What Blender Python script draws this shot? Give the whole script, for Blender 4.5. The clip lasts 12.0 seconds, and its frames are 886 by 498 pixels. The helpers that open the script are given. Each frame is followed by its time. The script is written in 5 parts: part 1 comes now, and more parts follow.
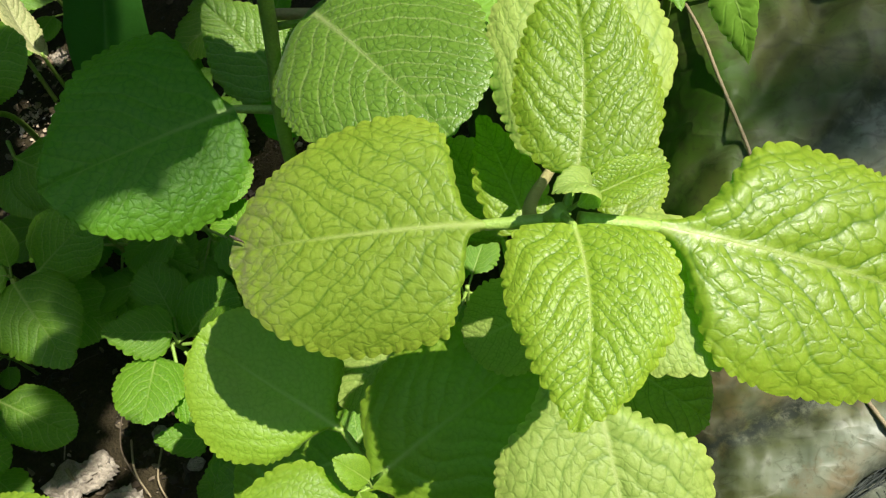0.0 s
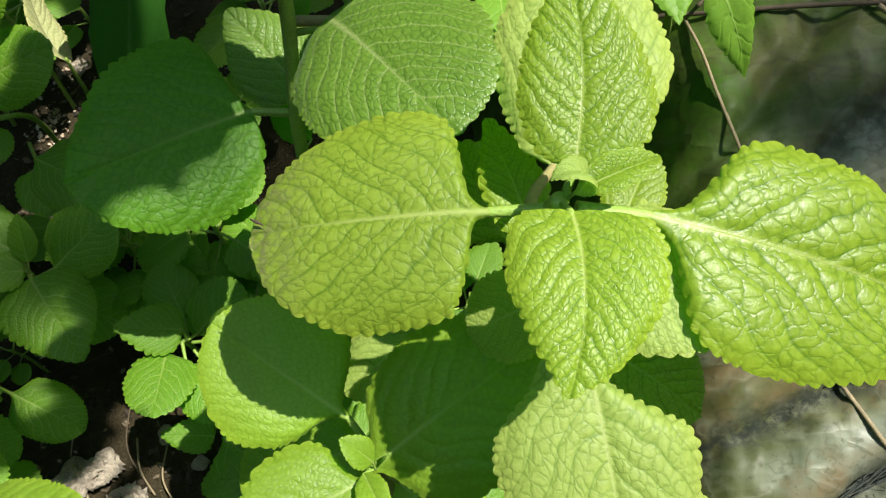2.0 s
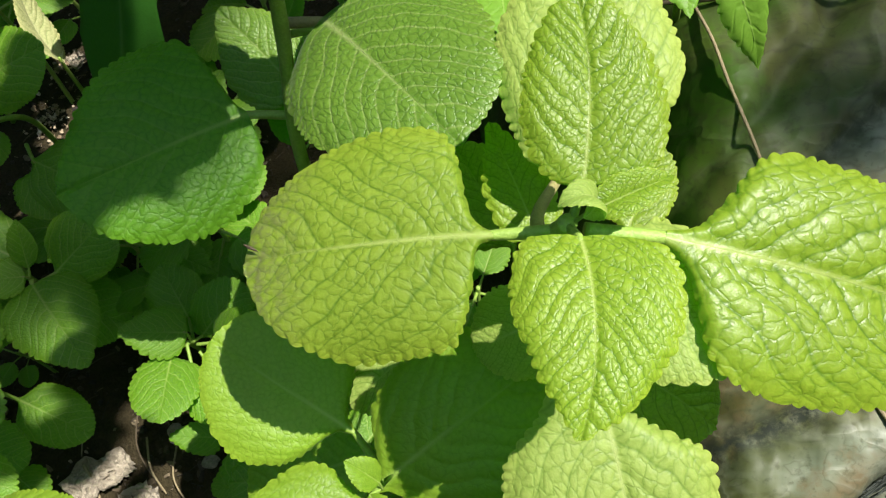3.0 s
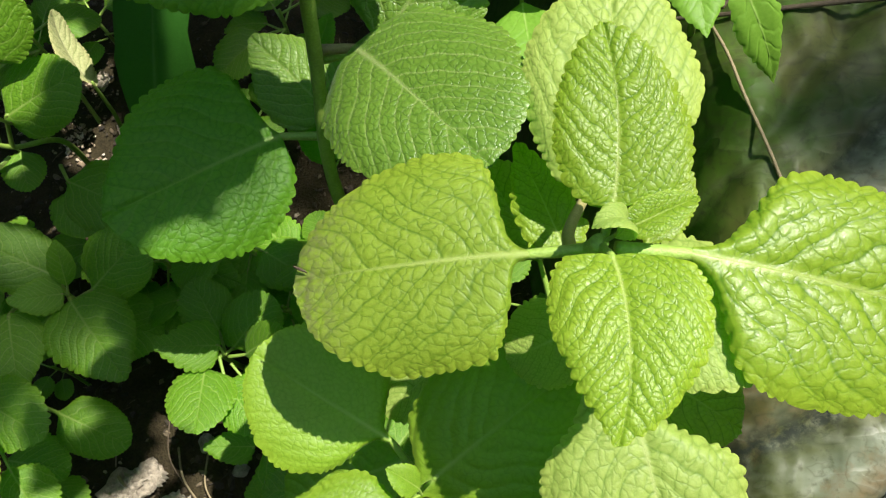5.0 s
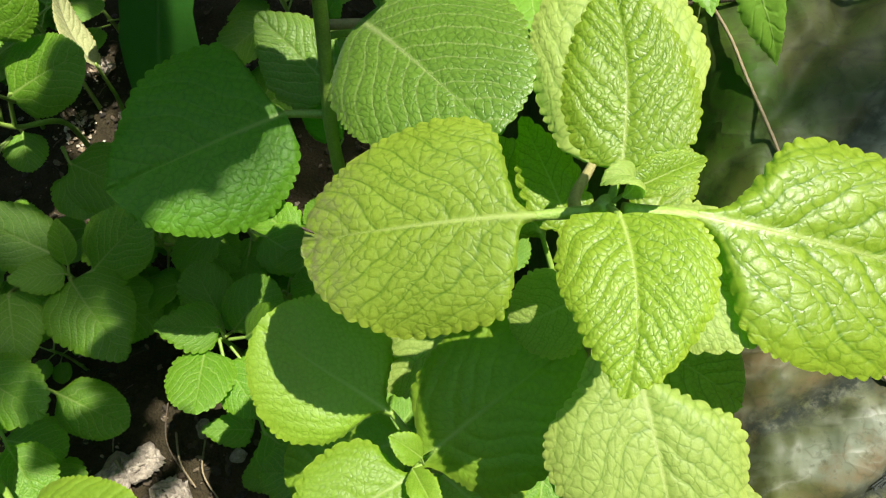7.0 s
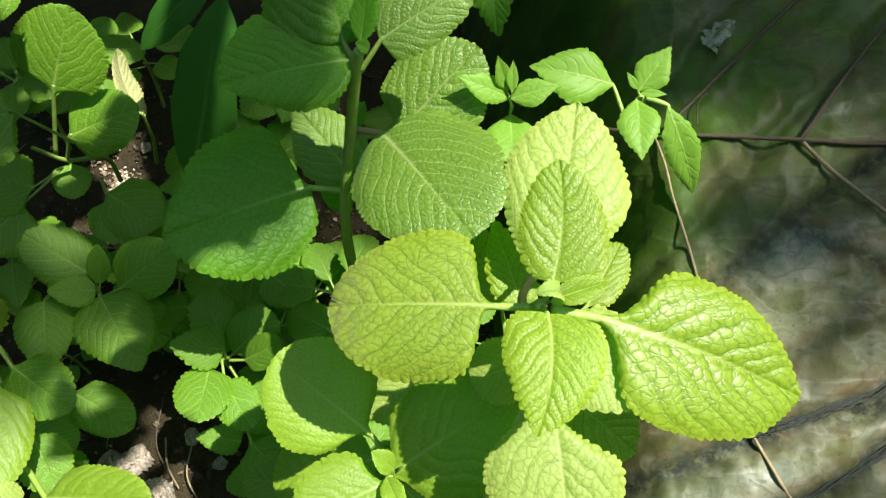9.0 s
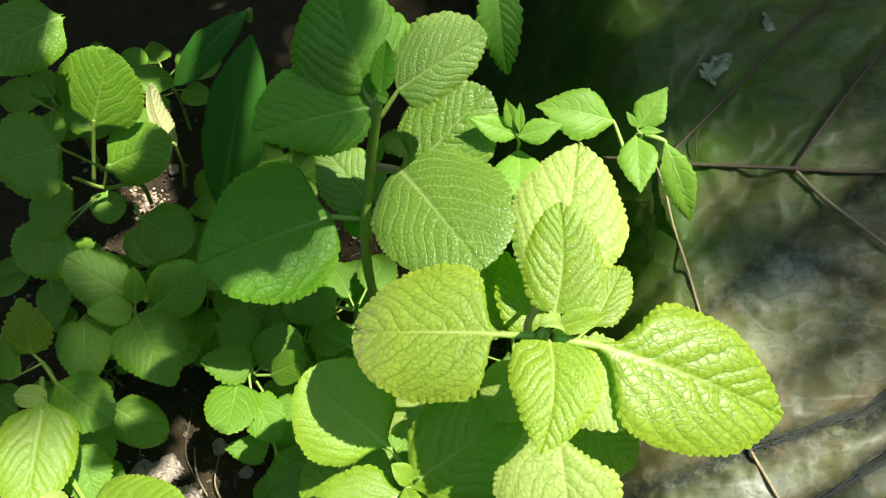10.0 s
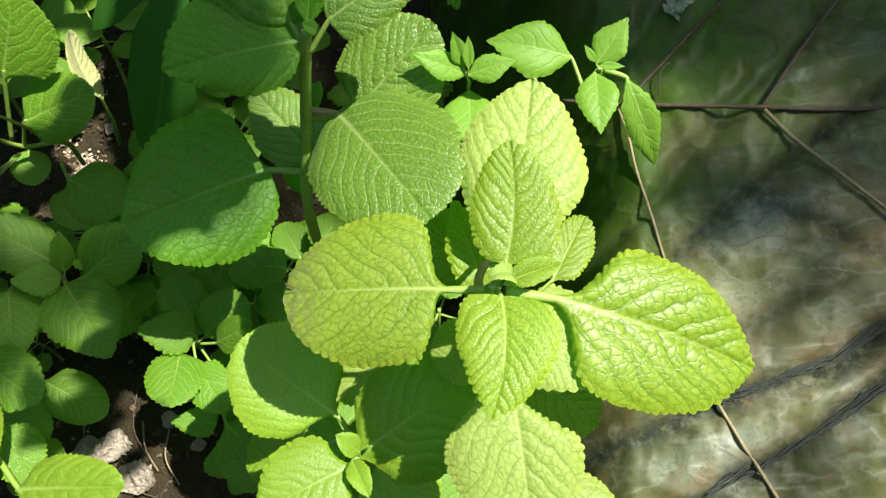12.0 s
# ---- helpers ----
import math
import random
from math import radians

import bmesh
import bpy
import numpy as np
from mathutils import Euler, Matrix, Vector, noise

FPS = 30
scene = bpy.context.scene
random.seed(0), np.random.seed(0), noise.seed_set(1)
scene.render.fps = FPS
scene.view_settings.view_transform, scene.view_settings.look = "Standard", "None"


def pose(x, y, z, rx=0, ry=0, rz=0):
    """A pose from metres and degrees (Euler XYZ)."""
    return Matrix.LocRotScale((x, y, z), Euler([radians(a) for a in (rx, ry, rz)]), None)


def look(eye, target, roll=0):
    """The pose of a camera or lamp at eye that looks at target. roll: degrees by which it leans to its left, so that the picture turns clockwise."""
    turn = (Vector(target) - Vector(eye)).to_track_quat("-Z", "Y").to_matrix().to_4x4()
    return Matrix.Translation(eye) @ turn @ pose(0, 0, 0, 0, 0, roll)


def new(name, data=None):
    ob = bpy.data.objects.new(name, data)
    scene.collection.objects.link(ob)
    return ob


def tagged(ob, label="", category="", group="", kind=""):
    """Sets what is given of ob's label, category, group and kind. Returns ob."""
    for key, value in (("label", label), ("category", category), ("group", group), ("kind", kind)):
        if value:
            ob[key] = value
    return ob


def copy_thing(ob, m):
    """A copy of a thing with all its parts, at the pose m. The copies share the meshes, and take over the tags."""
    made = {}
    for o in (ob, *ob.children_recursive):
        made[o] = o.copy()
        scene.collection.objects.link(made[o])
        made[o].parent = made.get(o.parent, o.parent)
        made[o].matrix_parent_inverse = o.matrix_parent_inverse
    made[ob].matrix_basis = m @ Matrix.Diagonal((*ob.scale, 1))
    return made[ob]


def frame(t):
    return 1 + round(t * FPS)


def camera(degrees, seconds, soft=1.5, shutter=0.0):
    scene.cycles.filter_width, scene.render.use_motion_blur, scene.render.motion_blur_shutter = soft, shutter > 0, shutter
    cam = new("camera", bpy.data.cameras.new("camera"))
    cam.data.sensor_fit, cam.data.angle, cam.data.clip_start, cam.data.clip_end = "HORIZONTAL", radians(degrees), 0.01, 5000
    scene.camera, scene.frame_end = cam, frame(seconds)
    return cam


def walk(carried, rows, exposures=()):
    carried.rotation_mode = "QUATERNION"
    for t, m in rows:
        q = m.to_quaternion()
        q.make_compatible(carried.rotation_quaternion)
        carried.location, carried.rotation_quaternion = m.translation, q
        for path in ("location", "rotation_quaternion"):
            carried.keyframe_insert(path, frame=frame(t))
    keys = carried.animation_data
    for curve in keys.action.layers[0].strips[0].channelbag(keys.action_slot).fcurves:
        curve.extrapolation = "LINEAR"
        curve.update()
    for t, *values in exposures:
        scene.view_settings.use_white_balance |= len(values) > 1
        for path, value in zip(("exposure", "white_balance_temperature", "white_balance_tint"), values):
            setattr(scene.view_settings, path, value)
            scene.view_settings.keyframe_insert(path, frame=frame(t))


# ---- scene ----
cam = camera(65.3, 12.0, soft=1.3)
PATH = [
    (0, (0.031, 0.1397, 0.8526), (0.0242, 0.4772, 0.1273), 0.83),
    (0.5, (0.041, 0.1348, 0.8456), (0.0286, 0.4798, 0.124), 1.28),
    (1, (0.036, 0.1348, 0.8456), (0.0212, 0.4872, 0.1276), 1.15),
    (1.5, (0.04, 0.1136, 0.8399), (0.022, 0.4548, 0.1166), -0.71),
    (2, (0.031, 0.1198, 0.8631), (0.0182, 0.4776, 0.1477), 1.3),
    (2.5, (0.031, 0.1384, 0.8591), (0.0122, 0.4698, 0.1313), -0.52),
    (4.3, (0.037, 0.1442, 0.8731), (0.017, 0.4862, 0.1502), -2.64),
    (4.5, (0.034, 0.1443, 0.8772), (0.0044, 0.484, 0.1536), -4.69),
    (5, (0.022, 0.1392, 0.8776), (-0.0132, 0.4781, 0.1537), -4.48),
    (5.5, (0.012, 0.1359, 0.8847), (-0.0288, 0.4764, 0.1619), -5.33),
    (6, (0.007, 0.122, 0.8791), (-0.0318, 0.46, 0.155), -4.03),
    (6.5, (0.01, 0.1156, 0.8746), (-0.0284, 0.4546, 0.151), -4.29),
    (7, (0.018, 0.1233, 0.8725), (-0.0132, 0.4643, 0.1495), -3.09),
    (7.2, (0.015, 0.1241, 0.8754), (-0.011, 0.466, 0.1526), -1.14),
    (8.8, (0.007, 0.0907, 0.9786), (0.0026, 0.4637, 0.2709), 7.04),
    (9, (0.012, 0.0895, 0.9975), (0.0084, 0.4675, 0.2925), 6.99),
    (9.5, (0.016, 0.086, 1.0192), (-0.0012, 0.4549, 0.3095), 4.08),
    (10, (0.012, 0.0847, 1.0454), (-0.0104, 0.4663, 0.3426), 4.24),
    (10.5, (0.009, 0.0826, 1.0335), (-0.0078, 0.4578, 0.3271), 5.73),
    (11, (0.012, 0.0906, 1.021), (0.0096, 0.4538, 0.3082), 7.15),
    (11.5, (0.022, 0.0999, 1.0092), (0.0356, 0.4547, 0.2923), 8.46),
    (12, (0.029, 0.1007, 1.0007), (0.0474, 0.4476, 0.28), 8.4),
]
walk(cam, [(t, look(eye, target, roll)) for t, eye, target, roll in PATH], [(0, 1.1), (4.5, 1.18), (7, 1.26), (9, 1.46), (10.5, 1.55), (12, 1.46)])

# world and sun
SUN = Vector((0.350, 0.03, 0.93)).normalized()
world = bpy.data.worlds.new("world")
scene.world = world
world.use_nodes = True
wn = world.node_tree.nodes
sky = wn.new("ShaderNodeTexSky")
sky.sky_type = "NISHITA"
sky.sun_disc = False
sky.sun_elevation = math.asin(SUN.z)
sky.sun_rotation = math.atan2(SUN.x, SUN.y)
wn["Background"].inputs["Strength"].default_value = 0.126
world.node_tree.links.new(sky.outputs["Color"], wn["Background"].inputs["Color"])
sun = new("sun", bpy.data.lights.new("sun", "SUN"))
sun.data.energy = 5.0
sun.data.angle = radians(0.53)
sun.data.color = (1.0, 0.96, 0.88)
sun.matrix_world = look(SUN * 4, (0, 0, 0))


# materials
def material(name, rough=0.6):
    m = bpy.data.materials.new(name)
    m.use_nodes = True
    n = m.node_tree.nodes
    b = n["Principled BSDF"]
    b.inputs["Roughness"].default_value = rough
    return m, n, m.node_tree.links, b


def ramp(n, links, fac, stops):
    r = n.new("ShaderNodeValToRGB")
    el = r.color_ramp.elements
    while len(el) < len(stops):
        el.new(0.5)
    for e, (p, c) in zip(el, stops):
        e.position = p
        e.color = (*c, 1)
    links.new(fac, r.inputs[0])
    return r.outputs[0]


def noise_tex(n, links, scale, detail=4, rough=0.6, coord="Object"):
    tc = n.new("ShaderNodeTexCoord")
    t = n.new("ShaderNodeTexNoise")
    t.inputs["Scale"].default_value = scale
    t.inputs["Detail"].default_value = detail
    t.inputs["Roughness"].default_value = rough
    links.new(tc.outputs[coord], t.inputs["Vector"])
    return t.outputs["Fac"]


def mix(n, links, fac, a, b, mode="MIX"):
    m = n.new("ShaderNodeMix")
    m.data_type = "RGBA"
    m.blend_type = mode
    for s, v in (("Factor", fac), ("A", a), ("B", b)):
        i = [x for x in m.inputs if x.name == s and x.type in (("VALUE",) if s == "Factor" else ("RGBA",))][0]
        if hasattr(v, "links"):
            links.new(v, i)
        else:
            i.default_value = v if s == "Factor" else (*v, 1)
    return [o for o in m.outputs if o.type == "RGBA"][0]


def bump(n, links, height, strength, dist, bsdf):
    b = n.new("ShaderNodeBump")
    b.inputs["Strength"].default_value = strength
    b.inputs["Distance"].default_value = dist
    links.new(height, b.inputs["Height"])
    links.new(b.outputs[0], bsdf.inputs["Normal"])
    return b


def maths(n, links, op, a, b=None, clamp=False):
    m = n.new("ShaderNodeMath")
    m.operation = op
    m.use_clamp = clamp
    for i, v in enumerate((a, b)):
        if v is None:
            continue
        if hasattr(v, "links"):
            links.new(v, m.inputs[i])
        else:
            m.inputs[i].default_value = v
    return m.outputs[0]


def attr(n, name, out="Fac"):
    a = n.new("ShaderNodeAttribute")
    a.attribute_name = name
    return a.outputs[out]


def edge_cells(n, links, scale, wobble):
    """Distance to the nearest small vein in the leaf's own cell coordinates."""
    v = attr(n, "cells", "Vector")
    t = n.new("ShaderNodeTexNoise")
    t.inputs["Scale"].default_value = 1.3
    t.inputs["Detail"].default_value = 2
    links.new(v, t.inputs["Vector"])
    add = n.new("ShaderNodeVectorMath")
    add.operation = "MULTIPLY_ADD"
    links.new(t.outputs["Color"], add.inputs[0])
    add.inputs[1].default_value = (wobble, wobble, 0)
    links.new(v, add.inputs[2])
    vo = n.new("ShaderNodeTexVoronoi")
    vo.voronoi_dimensions = "2D"
    vo.feature = "DISTANCE_TO_EDGE"
    vo.inputs["Scale"].default_value = scale
    vo.inputs["Randomness"].default_value = 0.92
    links.new(add.outputs[0], vo.inputs["Vector"])
    return vo.outputs["Distance"]


def leaf_material(name, lo, hi, vein, through_light, rough, gloss=0.5, fuzz=0.15, quilted=True, etched=0.68, pale_ribs=0.0, puffed=0.31):
    """A leaf: blotched blade, paler ribs, sunken net of small veins with groove shade put into the colour, light
    through it.
    """
    m, n, k, b = material(name, rough)
    info = n.new("ShaderNodeObjectInfo")
    big = noise_tex(n, k, 28, 3)
    col = mix(n, k, big, lo, hi)
    fine = noise_tex(n, k, 420, 3)
    col = mix(n, k, 0.35, col, ramp(n, k, fine, [(0.3, tuple(c * 0.65 for c in lo)), (0.7, tuple(c * 1.25 for c in hi))]))
    col = mix(n, k, attr(n, "vein"), col, vein)
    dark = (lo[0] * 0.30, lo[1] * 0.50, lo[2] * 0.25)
    height = fine
    if quilted:
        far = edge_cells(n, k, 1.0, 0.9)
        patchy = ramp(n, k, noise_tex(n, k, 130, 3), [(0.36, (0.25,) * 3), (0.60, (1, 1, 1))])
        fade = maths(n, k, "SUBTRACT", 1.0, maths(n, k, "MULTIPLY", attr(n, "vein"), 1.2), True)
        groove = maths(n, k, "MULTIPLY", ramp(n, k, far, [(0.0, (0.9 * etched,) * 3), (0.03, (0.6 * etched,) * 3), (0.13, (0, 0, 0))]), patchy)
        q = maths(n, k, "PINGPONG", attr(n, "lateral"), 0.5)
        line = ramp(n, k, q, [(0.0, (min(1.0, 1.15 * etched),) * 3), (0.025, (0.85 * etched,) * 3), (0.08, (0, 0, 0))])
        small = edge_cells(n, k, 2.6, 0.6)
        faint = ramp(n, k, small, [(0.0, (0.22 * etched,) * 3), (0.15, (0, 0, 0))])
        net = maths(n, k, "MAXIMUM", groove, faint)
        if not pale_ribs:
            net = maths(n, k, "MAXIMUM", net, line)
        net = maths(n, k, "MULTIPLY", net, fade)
        # shade of the sunken vein net, painted as darker green
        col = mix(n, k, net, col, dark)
        if pale_ribs:
            col = mix(n, k, maths(n, k, "MULTIPLY", line, pale_ribs), col, vein)
        # tops of the puffed cells painted lighter, against the groove shade
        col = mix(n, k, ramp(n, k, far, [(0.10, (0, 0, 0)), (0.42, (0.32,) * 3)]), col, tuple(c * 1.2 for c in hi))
        col = mix(n, k, maths(n, k, "MULTIPLY", attr(n, "edge"), 0.45), col, (hi[0] * 1.35, hi[1] * 1.2, hi[2]))
        puff = maths(n, k, "MULTIPLY", ramp(n, k, far, [(0.0, (0, 0, 0)), (0.07, (0.34,) * 3), (0.18, (0.74,) * 3), (0.45, (1, 1, 1))]), maths(n, k, "ADD", maths(n, k, "MULTIPLY", patchy, 0.5), 0.5))
        broad = ramp(n, k, q, [(0.0, (0, 0, 0)), (0.08, (0.45,) * 3), (0.30, (1, 1, 1))])
        height = maths(n, k, "ADD", maths(n, k, "MULTIPLY", maths(n, k, "ADD", puff, maths(n, k, "MULTIPLY", broad, 0.35)), fade), maths(n, k, "MULTIPLY", maths(n, k, "ADD", ramp(n, k, small, [(0.0, (0, 0, 0)), (0.25, (1, 1, 1))]), fine), 0.10))
    st = maths(n, k, "MULTIPLY", attr(n, "stain"), ramp(n, k, noise_tex(n, k, 260, 5, 0.7), [(0.38, (0, 0, 0)), (0.62, (1, 1, 1))]))
    col = mix(n, k, st, col, (0.13, 0.125, 0.055))
    speck = noise_tex(n, k, 700, 2)
    col = mix(n, k, ramp(n, k, speck, [(0.77, (0, 0, 0)), (0.79, (0.5,) * 3)]), col, (0.05, 0.06, 0.012))
    hs = n.new("ShaderNodeHueSaturation")
    mr = n.new("ShaderNodeMapRange")
    mr.inputs["To Min"].default_value = 0.9
    mr.inputs["To Max"].default_value = 1.1
    k.new(info.outputs["Random"], mr.inputs["Value"])
    k.new(mr.outputs[0], hs.inputs["Value"])
    k.new(col, hs.inputs["Color"])
    col = hs.outputs[0]
    k.new(col, b.inputs["Base Color"])
    b.inputs["Specular IOR Level"].default_value = gloss
    b.inputs["Sheen Weight"].default_value = fuzz
    b.inputs["Sheen Roughness"].default_value = 0.4
    k.new(ramp(n, k, fine, [(0.2, (rough - 0.1,) * 3), (0.8, (rough + 0.12,) * 3)]), b.inputs["Roughness"])
    bump(n, k, height, puffed if quilted else 0.3, 0.0010 if quilted else 0.0006, b)
    tr = n.new("ShaderNodeBsdfTranslucent")
    inner = mix(n, k, net, through_light, tuple(c * 0.72 for c in through_light)) if quilted else through_light
    k.new(mix(n, k, 0.88, col, inner), tr.inputs["Color"])
    ms = n.new("ShaderNodeMixShader")
    ms.inputs[0].default_value = 0.46
    k.new(b.outputs[0], ms.inputs[1])
    k.new(tr.outputs[0], ms.inputs[2])
    k.new(ms.outputs[0], n["Material Output"].inputs[0])
    return m


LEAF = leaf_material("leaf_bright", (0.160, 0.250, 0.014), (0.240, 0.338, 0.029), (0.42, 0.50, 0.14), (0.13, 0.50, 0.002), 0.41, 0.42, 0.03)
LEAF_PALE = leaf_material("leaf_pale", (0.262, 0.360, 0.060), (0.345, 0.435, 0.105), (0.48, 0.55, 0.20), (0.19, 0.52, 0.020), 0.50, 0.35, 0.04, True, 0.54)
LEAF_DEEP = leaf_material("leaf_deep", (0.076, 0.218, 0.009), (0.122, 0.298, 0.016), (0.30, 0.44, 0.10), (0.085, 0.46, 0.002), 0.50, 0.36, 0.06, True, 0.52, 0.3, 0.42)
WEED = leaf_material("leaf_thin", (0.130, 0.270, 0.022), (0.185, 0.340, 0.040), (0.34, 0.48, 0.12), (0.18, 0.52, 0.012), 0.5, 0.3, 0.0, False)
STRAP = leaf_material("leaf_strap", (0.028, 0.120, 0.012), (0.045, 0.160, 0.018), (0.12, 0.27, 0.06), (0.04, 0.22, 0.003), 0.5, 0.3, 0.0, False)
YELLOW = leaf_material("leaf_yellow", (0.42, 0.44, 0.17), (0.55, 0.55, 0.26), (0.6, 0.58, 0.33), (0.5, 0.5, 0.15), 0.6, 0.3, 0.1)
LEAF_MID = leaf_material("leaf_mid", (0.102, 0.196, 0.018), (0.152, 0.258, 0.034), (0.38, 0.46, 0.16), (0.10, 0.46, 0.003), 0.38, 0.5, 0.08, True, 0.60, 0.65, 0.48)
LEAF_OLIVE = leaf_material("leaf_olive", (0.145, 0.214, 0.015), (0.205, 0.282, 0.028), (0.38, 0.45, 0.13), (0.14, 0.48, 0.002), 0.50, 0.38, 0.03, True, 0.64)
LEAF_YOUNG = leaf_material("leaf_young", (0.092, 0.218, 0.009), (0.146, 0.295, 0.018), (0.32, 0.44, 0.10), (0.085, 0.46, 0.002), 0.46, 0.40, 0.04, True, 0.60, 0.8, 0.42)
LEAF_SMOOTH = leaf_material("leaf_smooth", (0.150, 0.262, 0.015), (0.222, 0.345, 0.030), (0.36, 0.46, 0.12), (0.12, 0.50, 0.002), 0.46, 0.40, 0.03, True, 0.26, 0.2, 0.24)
CROWN = leaf_material("leaf_crown", (0.050, 0.120, 0.012), (0.090, 0.180, 0.018), (0.10, 0.20, 0.03), (0.12, 0.36, 0.010), 0.5, 0.3, 0.0, False)

HEDGE_LEAF = leaf_material("leaf_shrub", (0.040, 0.110, 0.012), (0.080, 0.180, 0.020), (0.12, 0.22, 0.04), (0.06, 0.28, 0.006), 0.5, 0.4, 0.0, False)


def simple(name, lo, hi, scale, rough, relief=0.3, dist=0.002):
    m, n, k, b = material(name, rough)
    f = noise_tex(n, k, scale, 6)
    g = noise_tex(n, k, scale * 7, 4)
    col = mix(n, k, ramp(n, k, f, [(0.3, (0, 0, 0)), (0.7, (1, 1, 1))]), lo, hi)
    col = mix(n, k, 0.4, col, ramp(n, k, g, [(0.25, tuple(c * 0.5 for c in lo)), (0.75, tuple(min(1, c * 1.3) for c in hi))]))
    k.new(col, b.inputs["Base Color"])
    bump(n, k, g, relief, dist, b)
    if rough > 0.9:
        b.inputs["Specular IOR Level"].default_value = 0.12
    return m


STEM_GREEN = simple("stem_green", (0.15, 0.25, 0.03), (0.23, 0.33, 0.06), 90, 0.55)
STEM_BROWN = simple("stem_brown", (0.20, 0.17, 0.07), (0.28, 0.25, 0.10), 90, 0.6)
TWIG = simple("twig_bark", (0.036, 0.027, 0.014), (0.085, 0.060, 0.032), 160, 0.8)
TWIG_PALE = simple("twig_pale", (0.13, 0.098, 0.05), (0.26, 0.205, 0.115), 160, 0.75)
SOIL = simple("soil", (0.017, 0.014, 0.007), (0.046, 0.036, 0.018), 38, 0.95, 0.8, 0.01)
DEAD = simple("dead_leaf", (0.12, 0.096, 0.070), (0.40, 0.35, 0.27), 160, 0.85, 0.5)


def litter_material():
    m, n, k, b = material("soil_litter", 0.9)
    g = n.new("ShaderNodeNewGeometry")
    col = ramp(n, k, g.outputs["Random Per Island"], [(0.0, (0.008, 0.0055, 0.003)), (0.55, (0.024, 0.017, 0.008)), (0.82, (0.062, 0.043, 0.022)), (0.94, (0.15, 0.115, 0.07)), (1.0, (0.32, 0.27, 0.19))])
    f = noise_tex(n, k, 300, 4)
    col = mix(n, k, ramp(n, k, f, [(0.35, (0.5,) * 3), (0.65, (0, 0, 0))]), col, (0.03, 0.022, 0.012))
    k.new(col, b.inputs["Base Color"])
    bump(n, k, f, 0.5, 0.001, b)
    return m


LITTER = litter_material()


def chip_material():
    m, n, k, b = material("rubble_chip", 0.9)
    info = n.new("ShaderNodeObjectInfo")
    col = ramp(n, k, info.outputs["Random"], [(0.0, (0.10, 0.070, 0.042)), (0.4, (0.24, 0.175, 0.11)), (0.75, (0.42, 0.34, 0.24)), (1.0, (0.56, 0.50, 0.40))])
    f = noise_tex(n, k, 240, 5)
    col = mix(n, k, ramp(n, k, f, [(0.40, (0.55,) * 3), (0.62, (0, 0, 0))]), col, (0.10, 0.07, 0.04))
    k.new(col, b.inputs["Base Color"])
    bump(n, k, f, 0.6, 0.001, b)
    return m


CHIP = chip_material()
CORD = simple("frayed_cord", (0.010, 0.014, 0.010), (0.036, 0.044, 0.034), 300, 0.8)


